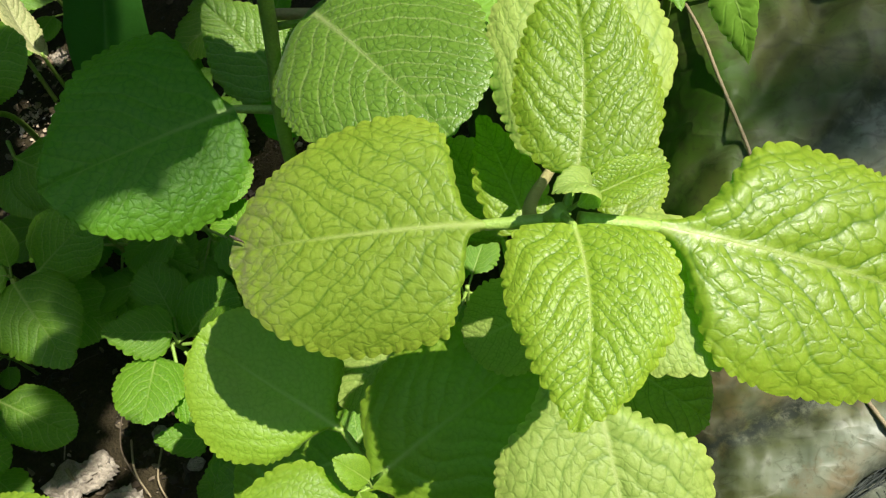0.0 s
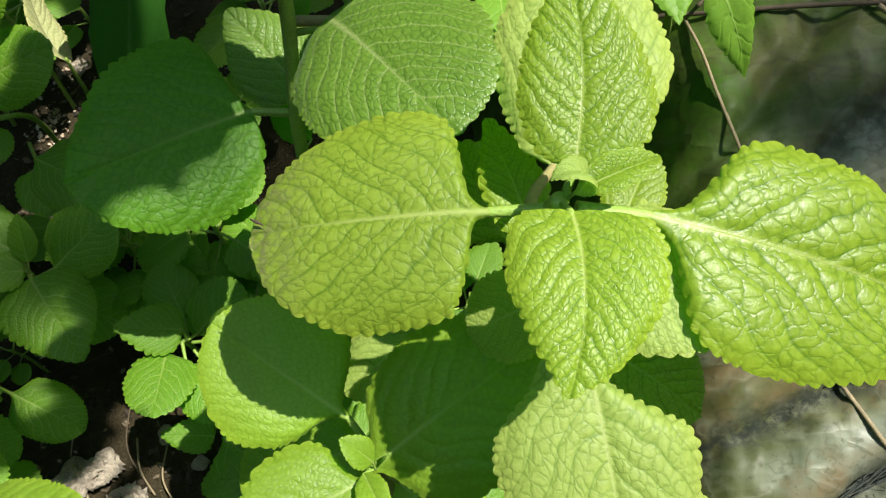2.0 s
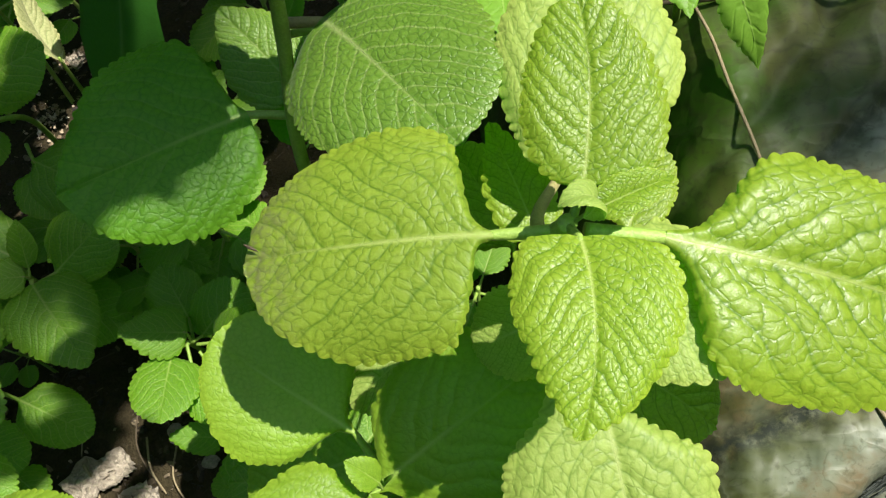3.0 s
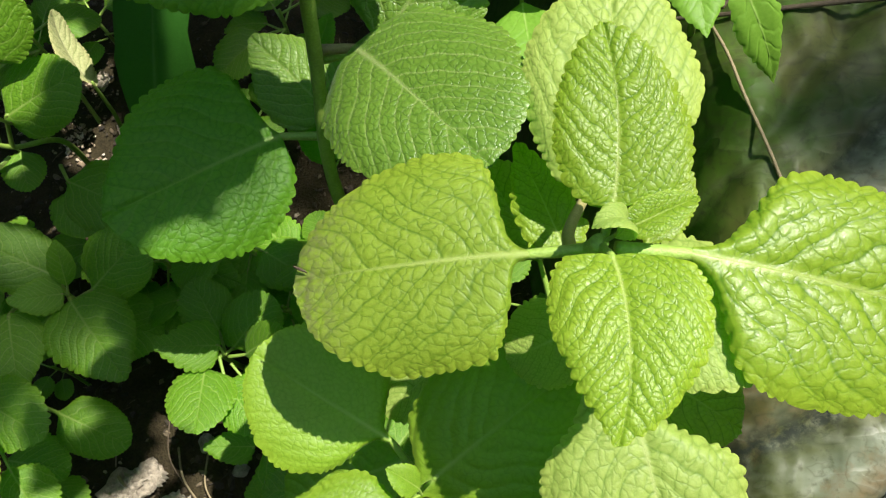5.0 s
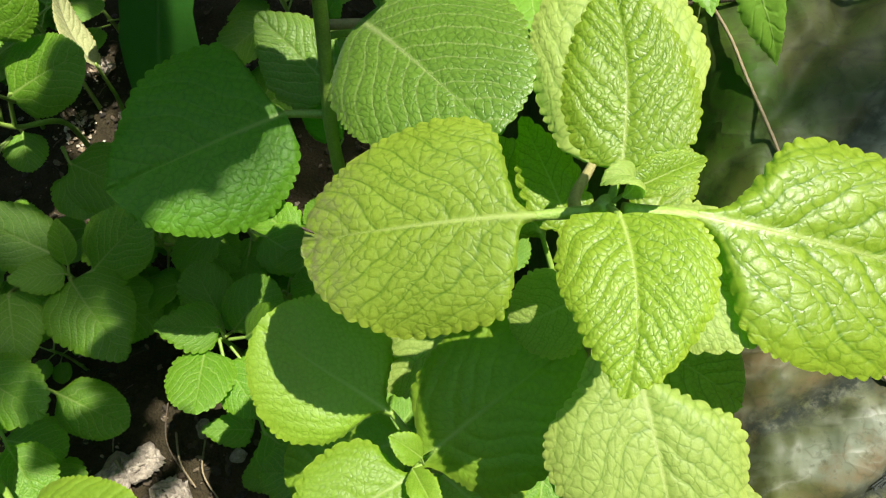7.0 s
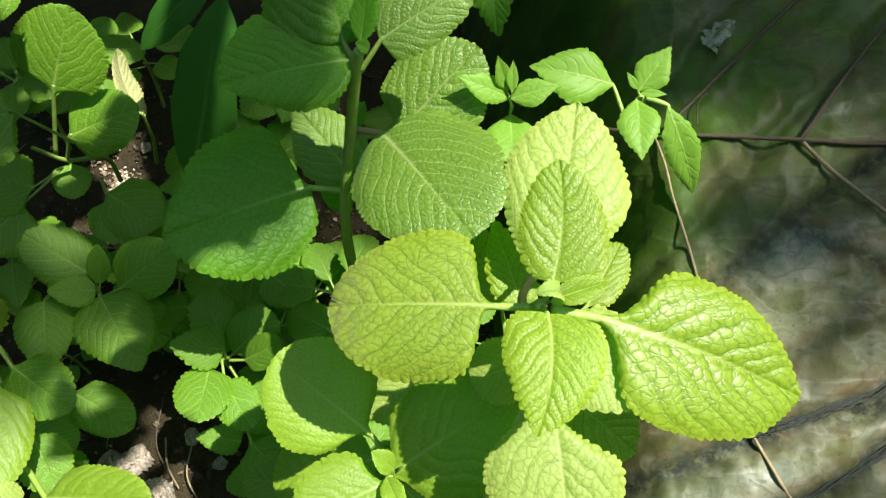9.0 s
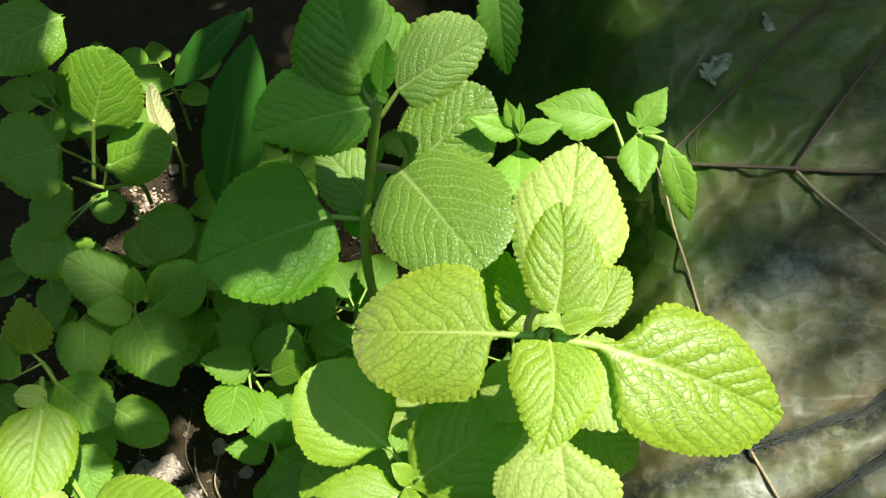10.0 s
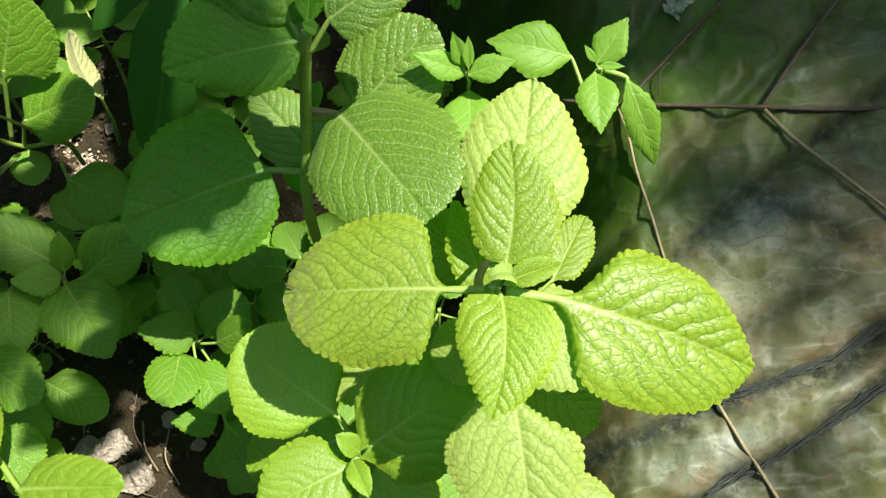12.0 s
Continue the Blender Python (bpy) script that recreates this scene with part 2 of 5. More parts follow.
def tarp_material():
    """Thin plastic film in long panels, with milky patches. Its algae green also carries the darker green of the
    shaded area, and shade in the folds is painted.
    """
    m, n, k, b = material("plastic_sheet", 0.3)

    def drawn(scale, detail, rough, stretch):
        tc = n.new("ShaderNodeTexCoord")
        mp = n.new("ShaderNodeMapping")
        mp.inputs["Rotation"].default_value = (0, 0, radians(-40))
        mp.inputs["Scale"].default_value = (1, stretch, 1)
        k.new(tc.outputs["Object"], mp.inputs["Vector"])
        t = n.new("ShaderNodeTexNoise")
        t.inputs["Scale"].default_value = scale
        t.inputs["Detail"].default_value = detail
        t.inputs["Roughness"].default_value = rough
        t.inputs["Distortion"].default_value = 0.2
        k.new(mp.outputs[0], t.inputs["Vector"])
        return t.outputs["Fac"]

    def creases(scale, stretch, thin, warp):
        """Lines for creases of the pulled film: full along the lines, falling off to both sides."""
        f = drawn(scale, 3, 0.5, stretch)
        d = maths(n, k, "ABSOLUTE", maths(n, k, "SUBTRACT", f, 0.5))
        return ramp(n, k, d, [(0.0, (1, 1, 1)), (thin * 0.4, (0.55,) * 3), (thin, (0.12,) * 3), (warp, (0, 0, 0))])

    wide = drawn(4.5, 3, 0.5, 2.4)
    soft = noise_tex(n, k, 13, 4, 0.5)
    grain = noise_tex(n, k, 190, 4, 0.6)
    milky = drawn(8, 4, 0.55, 1.6)
    blot = noise_tex(n, k, 30, 6, 0.62)
    beige = ramp(n, k, wide, [(0.34, (0.050, 0.054, 0.017)), (0.46, (0.082, 0.083, 0.031)), (0.56, (0.112, 0.112, 0.050)), (0.66, (0.142, 0.145, 0.078))])
    green = ramp(n, k, wide, [(0.34, (0.022, 0.056, 0.005)), (0.46, (0.036, 0.080, 0.007)), (0.56, (0.056, 0.104, 0.010)), (0.68, (0.078, 0.124, 0.020))])
    # the shaded area's darker green is mixed into the film colour here
    spread = maths(n, k, "ADD", attr(n, "algae_shade"), maths(n, k, "MULTIPLY", maths(n, k, "SUBTRACT", soft, 0.5), 1.2), True)
    col = mix(n, k, spread, beige, green)
    col = mix(n, k, 1.0, col, (0.78, 0.86, 0.58), "MULTIPLY")
    less = maths(n, k, "SUBTRACT", 1.0, maths(n, k, "MULTIPLY", spread, 0.88))
    col = mix(n, k, ramp(n, k, soft, [(0.50, (0, 0, 0)), (0.64, (0.55,) * 3)]), col, (0.082, 0.068, 0.024))
    col = mix(n, k, maths(n, k, "MULTIPLY", ramp(n, k, milky, [(0.53, (0, 0, 0)), (0.66, (0.8,) * 3)]), less), col, (0.150, 0.172, 0.128))
    col = mix(n, k, ramp(n, k, blot, [(0.52, (0, 0, 0)), (0.66, (0.6,) * 3)]), col, (0.040, 0.040, 0.014))
    col = mix(n, k, maths(n, k, "MULTIPLY", maths(n, k, "MULTIPLY", attr(n, "rim"), less), ramp(n, k, blot, [(0.36, (0, 0, 0)), (0.55, (0.8,) * 3)])), col, (0.120, 0.080, 0.036))
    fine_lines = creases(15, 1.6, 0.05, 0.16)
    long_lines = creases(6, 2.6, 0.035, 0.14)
    # highlights on the creases, put into the colour as paler lines
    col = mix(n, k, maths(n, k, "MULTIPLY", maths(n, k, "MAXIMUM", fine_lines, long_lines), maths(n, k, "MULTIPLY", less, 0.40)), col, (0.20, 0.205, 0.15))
    # shade of further creases, painted as thin dark lines
    crease_shade = creases(8, 1.8, 0.022, 0.07)
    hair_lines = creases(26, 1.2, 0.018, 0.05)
    col = mix(n, k, maths(n, k, "MULTIPLY", maths(n, k, "MAXIMUM", crease_shade, maths(n, k, "MULTIPLY", hair_lines, 0.7)), 0.55), col, (0.028, 0.032, 0.010))
    rust = noise_tex(n, k, 21, 7, 0.7)
    col = mix(n, k, maths(n, k, "MULTIPLY", ramp(n, k, rust, [(0.53, (0, 0, 0)), (0.66, (0.6,) * 3)]), less), col, (0.105, 0.066, 0.022))
    col = mix(n, k, ramp(n, k, grain, [(0.55, (0, 0, 0)), (0.70, (0.5,) * 3)]), col, (0.030, 0.032, 0.012))
    # shade in the fold grooves, painted as patchy near-black colour
    groove_shade = maths(n, k, "MULTIPLY", maths(n, k, "MULTIPLY", attr(n, "fold_shade"), less), ramp(n, k, noise_tex(n, k, 75, 6, 0.75), [(0.36, (0.15,) * 3), (0.54, (1, 1, 1))]))
    col = mix(n, k, groove_shade, col, (0.012, 0.016, 0.011))
    b.inputs["Specular IOR Level"].default_value = 0.22
    k.new(col, b.inputs["Base Color"])
    k.new(maths(n, k, "ADD", ramp(n, k, milky, [(0.40, (0.62,) * 3), (0.66, (0.42,) * 3)]), maths(n, k, "MULTIPLY", groove_shade, 0.4)), b.inputs["Roughness"])
    relief = maths(n, k, "ADD", maths(n, k, "ADD", soft, maths(n, k, "MULTIPLY", grain, 0.06)), maths(n, k, "ADD", maths(n, k, "MULTIPLY", fine_lines, 0.10), maths(n, k, "MULTIPLY", long_lines, 0.14)))
    bump(n, k, relief, 0.45, 0.006, b)
    return m


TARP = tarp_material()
FILM = simple("pale_film", (0.05, 0.075, 0.035), (0.19, 0.22, 0.14), 45, 0.28, 0.2)


# builders
def link(name, verts, faces, mat, parent=None, smooth=True, label=""):
    me = bpy.data.meshes.new(name)
    me.from_pydata([tuple(v) for v in verts], [], faces)
    me.materials.append(mat)
    if smooth:
        me.polygons.foreach_set("use_smooth", np.ones(len(me.polygons), bool))
    ob = new(name, me)
    if parent is not None:
        ob.parent = parent
        ob.matrix_parent_inverse = parent.matrix_world.inverted()
    if label:
        ob["label"] = label
    return ob


def grid_faces(nu, nv, off=0, wrap=False):
    i, j = np.meshgrid(np.arange(nu - 1), np.arange(nv if wrap else nv - 1), indexing="ij")
    a = off + i * nv + j
    b = off + i * nv + (j + 1) % nv
    return np.stack([a, b, b + nv, a + nv], -1).reshape(-1, 4).tolist()


def spline(points, n):
    """A smooth curve through points."""
    p = np.array(points, float)
    if len(p) == 2:
        return p[0] + (p[1] - p[0]) * np.linspace(0, 1, n)[:, None]
    q = np.vstack([2 * p[0] - p[1], p, 2 * p[-1] - p[-2]])
    out = []
    for t in np.linspace(0, len(p) - 1 - 1e-6, n):
        i, f = int(t), t - int(t)
        a, b, c, d = q[i : i + 4]
        out.append(0.5 * (2 * b + (c - a) * f + (2 * a - 5 * b + 4 * c - d) * f * f + (3 * b - 3 * c + d - a) * f**3))
    return np.array(out)


def tube(points, r0, r1, sides=10, n=None, knots=0.0, seed=0):
    """Vertices and faces of a tapering tube along a smooth curve."""
    n = n or max(8, 6 * len(points))
    c = spline(points, n)
    tan = np.gradient(c, axis=0)
    tan /= np.linalg.norm(tan, axis=1)[:, None]
    ref = np.array((0.31, 0.83, 0.46))
    rng = np.random.default_rng(seed)
    rows = []
    for i in range(n):
        x = np.cross(tan[i], ref)
        x /= np.linalg.norm(x)
        y = np.cross(tan[i], x)
        f = i / (n - 1)
        r = (r0 + (r1 - r0) * f) * (1 + knots * rng.uniform(-1, 1))
        a = np.linspace(0, 2 * np.pi, sides, endpoint=False)
        rows.append(c[i] + r * (np.cos(a)[:, None] * x + np.sin(a)[:, None] * y))
    v = np.concatenate(rows)
    faces = grid_faces(n, sides, wrap=True)
    faces += [list(range(sides))[::-1], [(n - 1) * sides + j for j in range(sides)]]
    return v, faces


PROFILES = {
    # half width along the midrib
    "broad": [(0, 0.05), (0.04, 0.10), (0.07, 0.25), (0.10, 0.50), (0.14, 0.76), (0.20, 0.87), (0.32, 0.97), (0.45, 1), (0.6, 0.95), (0.75, 0.80), (0.87, 0.58), (0.95, 0.35), (1, 0.04)],
    "ovate": [(0, 0.04), (0.02, 0.32), (0.06, 0.66), (0.14, 0.89), (0.28, 1), (0.45, 0.95), (0.62, 0.77), (0.78, 0.52), (0.9, 0.30), (0.97, 0.15), (1, 0.03)],
    "oval": [(0, 0.03), (0.05, 0.33), (0.15, 0.71), (0.32, 0.97), (0.5, 1), (0.68, 0.88), (0.84, 0.64), (0.94, 0.38), (1, 0.04)],
    "wedge": [(0, 0.03), (0.08, 0.09), (0.13, 0.28), (0.18, 0.60), (0.25, 0.82), (0.38, 0.97), (0.52, 1), (0.68, 0.93), (0.82, 0.74), (0.92, 0.49), (0.98, 0.22), (1, 0.04)],
    "small": [(0, 0.04), (0.08, 0.4), (0.2, 0.8), (0.42, 1), (0.65, 0.84), (0.85, 0.5), (1, 0.04)],
    "thin": [(0, 0.03), (0.08, 0.3), (0.22, 0.78), (0.4, 1), (0.6, 0.82), (0.8, 0.42), (0.93, 0.13), (1, 0.02)],
    "strap": [(0, 0.04), (0.15, 0.5), (0.45, 1), (0.7, 0.86), (0.9, 0.4), (1, 0.03)],
}
KINDS = {
    # backward base lobes, teeth a side and their depth, vein pairs, relief, half width of the midrib
    "broad": dict(back=0.05, teeth=25, bite=0.017, veins=6, deep=0.0075, rib=0.013),
    "ovate": dict(back=0.03, teeth=17, bite=0.023, veins=7, deep=0.0085, rib=0.010),
    "oval": dict(back=0.02, teeth=20, bite=0.024, veins=7, deep=0.0085, rib=0.010),
    "wedge": dict(back=0.0, teeth=27, bite=0.016, veins=7, deep=0.0085, rib=0.013),
    "small": dict(back=0.0, teeth=13, bite=0.025, veins=6, deep=0.010, rib=0.011),
    "thin": dict(back=0.0, teeth=11, bite=0.022, veins=5, deep=0.004, rib=0.010),
    "strap": dict(back=0.0, teeth=0, bite=0.0, veins=9, deep=0.0, rib=0.014),
}
leaf_count = [0]


SHAPES = {
    # half widths along the midrib, as shares of the length: left side, right side
    "main": ([(0, 0.020), (0.023, 0.022), (0.052, 0.028), (0.07, 0.045), (0.081, 0.099), (0.098, 0.205), (0.131, 0.318), (0.171, 0.388), (0.273, 0.409), (0.389, 0.422), (0.506, 0.432), (0.613, 0.422), (0.719, 0.378), (0.841, 0.315), (0.939, 0.215), (0.981, 0.106), (1, 0.01)], [(0, 0.020), (0.02, 0.025), (0.047, 0.044), (0.071, 0.070), (0.09, 0.115), (0.106, 0.222), (0.125, 0.342), (0.165, 0.424), (0.256, 0.473), (0.404, 0.485), (0.52, 0.462), (0.654, 0.418), (0.819, 0.307), (0.921, 0.211), (0.976, 0.117), (1, 0.01)]),
    "right": ([(0, 0.022), (0.05, 0.034), (0.097, 0.064), (0.149, 0.149), (0.192, 0.254), (0.225, 0.296), (0.276, 0.328), (0.368, 0.338), (0.511, 0.333), (0.645, 0.306), (0.755, 0.257), (0.835, 0.198), (0.918, 0.11), (1, 0.01)], [(0, 0.022), (0.04, 0.034), (0.086, 0.077), (0.132, 0.174), (0.177, 0.28), (0.226, 0.323), (0.295, 0.343), (0.419, 0.356), (0.579, 0.342), (0.762, 0.275), (0.866, 0.199), (0.939, 0.11), (1, 0.01)]),
    "top": ([(0, 0.02), (0.021, 0.11), (0.08, 0.19), (0.163, 0.248), (0.361, 0.293), (0.565, 0.277), (0.773, 0.214), (0.906, 0.135), (1, 0.01)], [(0, 0.03), (0.014, 0.15), (0.05, 0.30), (0.13, 0.393), (0.281, 0.432), (0.454, 0.425), (0.651, 0.352), (0.823, 0.252), (0.945, 0.127), (1, 0.01)]),
    "front": ([(0, 0.16), (0.02, 0.31), (0.074, 0.418), (0.189, 0.478), (0.302, 0.491), (0.459, 0.473), (0.582, 0.43), (0.704, 0.355), (0.823, 0.27), (0.913, 0.16), (0.96, 0.07), (1, 0.012)], [(0, 0.12), (0.02, 0.25), (0.111, 0.328), (0.279, 0.35), (0.474, 0.315), (0.599, 0.257), (0.735, 0.187), (0.837, 0.119), (0.923, 0.066), (1, 0.012)]),
    "behind": ([(0, 0.03), (0.04, 0.14), (0.189, 0.225), (0.305, 0.281), (0.484, 0.327), (0.611, 0.322), (0.743, 0.266), (0.887, 0.15), (0.96, 0.07), (1, 0.01)], [(0, 0.05), (0.04, 0.16), (0.12, 0.27), (0.242, 0.36), (0.348, 0.415), (0.497, 0.428), (0.635, 0.379), (0.816, 0.271), (0.923, 0.175), (0.975, 0.08), (1, 0.01)]),
    "upper": ([(0, 0.06), (0.016, 0.13), (0.032, 0.232), (0.122, 0.351), (0.286, 0.416), (0.418, 0.454), (0.538, 0.454), (0.675, 0.418), (0.827, 0.34), (0.93, 0.24), (0.98, 0.13), (1, 0.01)], [(0, 0.04), (0.03, 0.11), (0.072, 0.174), (0.166, 0.282), (0.246, 0.348), (0.344, 0.372), (0.452, 0.378), (0.557, 0.372), (0.682, 0.346), (0.80, 0.29), (0.90, 0.20), (0.97, 0.10), (1, 0.01)]),
    "deep": ([(0, 0.05), (0.015, 0.20), (0.074, 0.305), (0.17, 0.395), (0.309, 0.473), (0.487, 0.487), (0.673, 0.428), (0.829, 0.345), (0.914, 0.25), (0.965, 0.14), (1, 0.01)], [(0, 0.03), (0.035, 0.09), (0.06, 0.26), (0.088, 0.42), (0.145, 0.505), (0.264, 0.537), (0.393, 0.535), (0.527, 0.505), (0.662, 0.429), (0.773, 0.325), (0.892, 0.20), (0.96, 0.10), (1, 0.01)]),
    "upright": ([(0, 0.05), (0.018, 0.13), (0.088, 0.229), (0.232, 0.305), (0.409, 0.328), (0.545, 0.296), (0.756, 0.199), (0.913, 0.10), (1, 0.01)], [(0, 0.12), (0.01, 0.21), (0.064, 0.311), (0.205, 0.424), (0.431, 0.480), (0.63, 0.45), (0.799, 0.34), (0.895, 0.24), (0.953, 0.13), (1, 0.01)]),
    "spread": ([(0, 0.05), (0.043, 0.163), (0.166, 0.337), (0.348, 0.44), (0.532, 0.470), (0.787, 0.373), (0.941, 0.212), (0.985, 0.10), (1, 0.01)], [(0, 0.08), (0.022, 0.217), (0.10, 0.262), (0.191, 0.28), (0.373, 0.299), (0.544, 0.282), (0.727, 0.242), (0.877, 0.15), (0.96, 0.07), (1, 0.01)]),
    "low": ([(0, 0.03), (0.10, 0.06), (0.187, 0.10), (0.26, 0.18), (0.323, 0.265), (0.38, 0.346), (0.46, 0.372), (0.593, 0.361), (0.766, 0.30), (0.90, 0.18), (0.97, 0.09), (1, 0.01)], [(0, 0.10), (0.047, 0.169), (0.163, 0.239), (0.23, 0.319), (0.316, 0.395), (0.42, 0.418), (0.525, 0.399), (0.653, 0.346), (0.80, 0.26), (0.92, 0.15), (1, 0.01)]),
}


def smooth_profile(pairs, s):
    ps, pw = np.array(pairs).T
    fs = np.linspace(0, 1, 401)
    fw = np.interp(fs, ps, pw)
    pad = np.r_[2 * fw[0] - fw[20:0:-1], fw, 2 * fw[-1] - fw[-2:-22:-1]]
    ker = np.hanning(15)
    fw = np.convolve(pad, ker / ker.sum(), "same")[20:-20]
    return np.interp(s, fs, fw)


def blade(kind, length, width, bend, fold, nu, nv, seed, ruffle, relief, back, shape=None, sway=0.0, veins=None):
    """A leaf blade along +y with its upper face to +z: toothed outline, sunken veins, quilted cells between them."""
    k = dict(KINDS[kind])
    if length < 0.08 and k["teeth"] > 14 and not shape:
        k["teeth"], k["bite"] = int(0.62 * k["teeth"]), 2.0 * k["bite"]
    rng = np.random.default_rng(seed)
    s = 0.5 - 0.5 * np.cos(np.linspace(0, np.pi, nu))
    s = 0.5 * s + 0.5 * np.linspace(0, 1, nu)
    if shape:
        halves = [length * smooth_profile(p, s) for p in SHAPES[shape]]
        width = (halves[0] + halves[1]).max()
    else:
        halves = [0.5 * width * smooth_profile(PROFILES[kind], s)] * 2
    halves = [np.maximum(h, 0.006 * length) for h in halves]
    c = np.linspace(-1, 1, nv)
    c = np.sign(c) * (1 - (1 - np.abs(c)) ** 1.25)
    bow = sway * length * 4 * s * (1 - s)
    X = bow[:, None] + np.where(c < 0, (bow + halves[0])[:, None] * c, (halves[1] - bow)[:, None] * c)
    Y = np.repeat((s * length)[:, None], nv, 1)
    if not shape:
        Y = Y - (k["back"] if back is None else back) * length * np.abs(c) ** 2 * ((1 - s) ** 4)[:, None] + 0.05 * length * np.abs(c)[None] ** 2 * (s * (1 - s))[:, None]
    for side in (0, -1):
        ex, ey = X[:, side].copy(), Y[:, side].copy()
        arc = np.r_[0, np.cumsum(np.hypot(np.diff(ex), np.diff(ey)))]
        arc /= arc[-1]
        if k["teeth"]:
            wob = k["teeth"] * (arc + 0.016 * np.interp(arc, np.linspace(0, 1, 16), rng.normal(size=16)))
            tooth = np.sin(np.pi * (wob % 1.0) ** 1.25) ** 0.7 - 0.55
            tooth *= np.interp(arc, [0, 0.06, 0.16, 1], [0, 0.1, 1, 1])
            tooth *= np.interp(wob, np.arange(60), rng.uniform(0.4, 1.35, 60))
        else:
            tooth = np.zeros(nu)
        wave = np.interp(arc, np.linspace(0, 1, 9), rng.normal(size=9) * np.array([0, 0.6, 1, 1, 1, 1, 1, 0.7, 0.2])) * (0.005 if shape else 0.009)
        gx, gy = np.gradient(ex), np.gradient(ey)
        g = np.hypot(gx, gy) + 1e-9
        sg = -1 if side == 0 else 1
        out = (k["bite"] * tooth + wave) * (length + width) * 0.5
        f = np.abs(c) ** 12 * (np.sign(c) == sg)
        X += (out * gy / g * 1.0 * sg * np.sign(gy + 1e-12))[:, None] * f
        Y += (out * -gx / g * sg)[:, None] * f * sg * sg
    U = X - bow[:, None]
    ax = np.abs(U)
    side = np.sign(U)
    theta = np.interp(Y / length, [0, 1], [0.50, 1.25])
    gap = length * 0.80 / (veins or k["veins"])
    rise = ax * theta + 0.7 * ax**2 / width
    q = (Y - rise) / gap + 0.2 * side + 0.3 + 0.07 * np.sin(9 * U / width + rng.uniform(0, 6)) + 0.15 * np.sin(11 * U / width + 13 * Y / length + rng.uniform(0, 6)) + 0.10 * np.sin(19 * ax / width - 5 * Y / length + side * rng.uniform(1, 3)) + 0.05 * np.sin(31 * U / width - 23 * Y / length)
    dq = np.abs(q - np.round(q))
    off = 0.006 * length * np.sin(6 * Y / length + rng.uniform(0, 6)) * np.clip(Y / length, 0, 1)
    rib = np.exp(-(((U - off) / (k["rib"] * length * (1.08 - Y / length).clip(0.14, 2) ** 1.4)) ** 2)) * np.interp(Y / length, [0, 0.6, 0.97], [1, 0.65, 0.15])
    mid = np.exp(-((ax / (0.035 * length * (1.3 - Y / length) + 1e-9)) ** 2))
    h = np.zeros_like(X)
    if k["deep"] and kind != "thin":
        h = relief * k["deep"] * length * (1 - np.exp(-((dq / 0.22) ** 1.5))) * (1 - 0.9 * mid) - 0.006 * length * mid
    elif kind == "thin":
        h = -k["deep"] * length * np.exp(-((dq / 0.1) ** 2))
    h = h + 0.010 * length * rib * (1 if kind == "strap" else 0.5)
    h *= np.interp(np.abs(c), [0, 0.85, 1], [1, 0.75, 0.1])[None]
    Z = h + fold * ax - 0.10 * width * np.abs(c)[None] ** 4 * np.sin(np.pi * np.clip(s, 0.05, 1) ** 0.8)[:, None]
    ph = rng.uniform(0, 6.28, 4)
    Z += ruffle * length * np.abs(c)[None] ** 2 * (np.sin(7 * Y / length + ph[0] + 1.5 * side) + 0.6 * np.sin(13 * Y / length + ph[1] * side + ph[2]))
    ang = radians(bend)
    if abs(ang) > 1e-4:
        t = Y / length
        R = length / ang
        Yb, Zb = (R + Z) * np.sin(ang * t), (R + Z) * np.cos(ang * t) - R
    else:
        Yb, Zb = Y, Z
    cells = np.stack([(ax + 0.9 * Y) / (0.45 * gap) + 13 * seed + 31 * (side > 0), q * 2.1 + 7 * seed, 0 * X], -1).reshape(-1, 3)
    edge = np.repeat(np.abs(c)[None], nu, 0) ** 9
    return np.stack([X, Yb, Zb], -1).reshape(-1, 3), dict(vein=np.clip(0.9 * rib, 0, 1).ravel(), lateral=q.ravel(), edge=edge.ravel()), cells


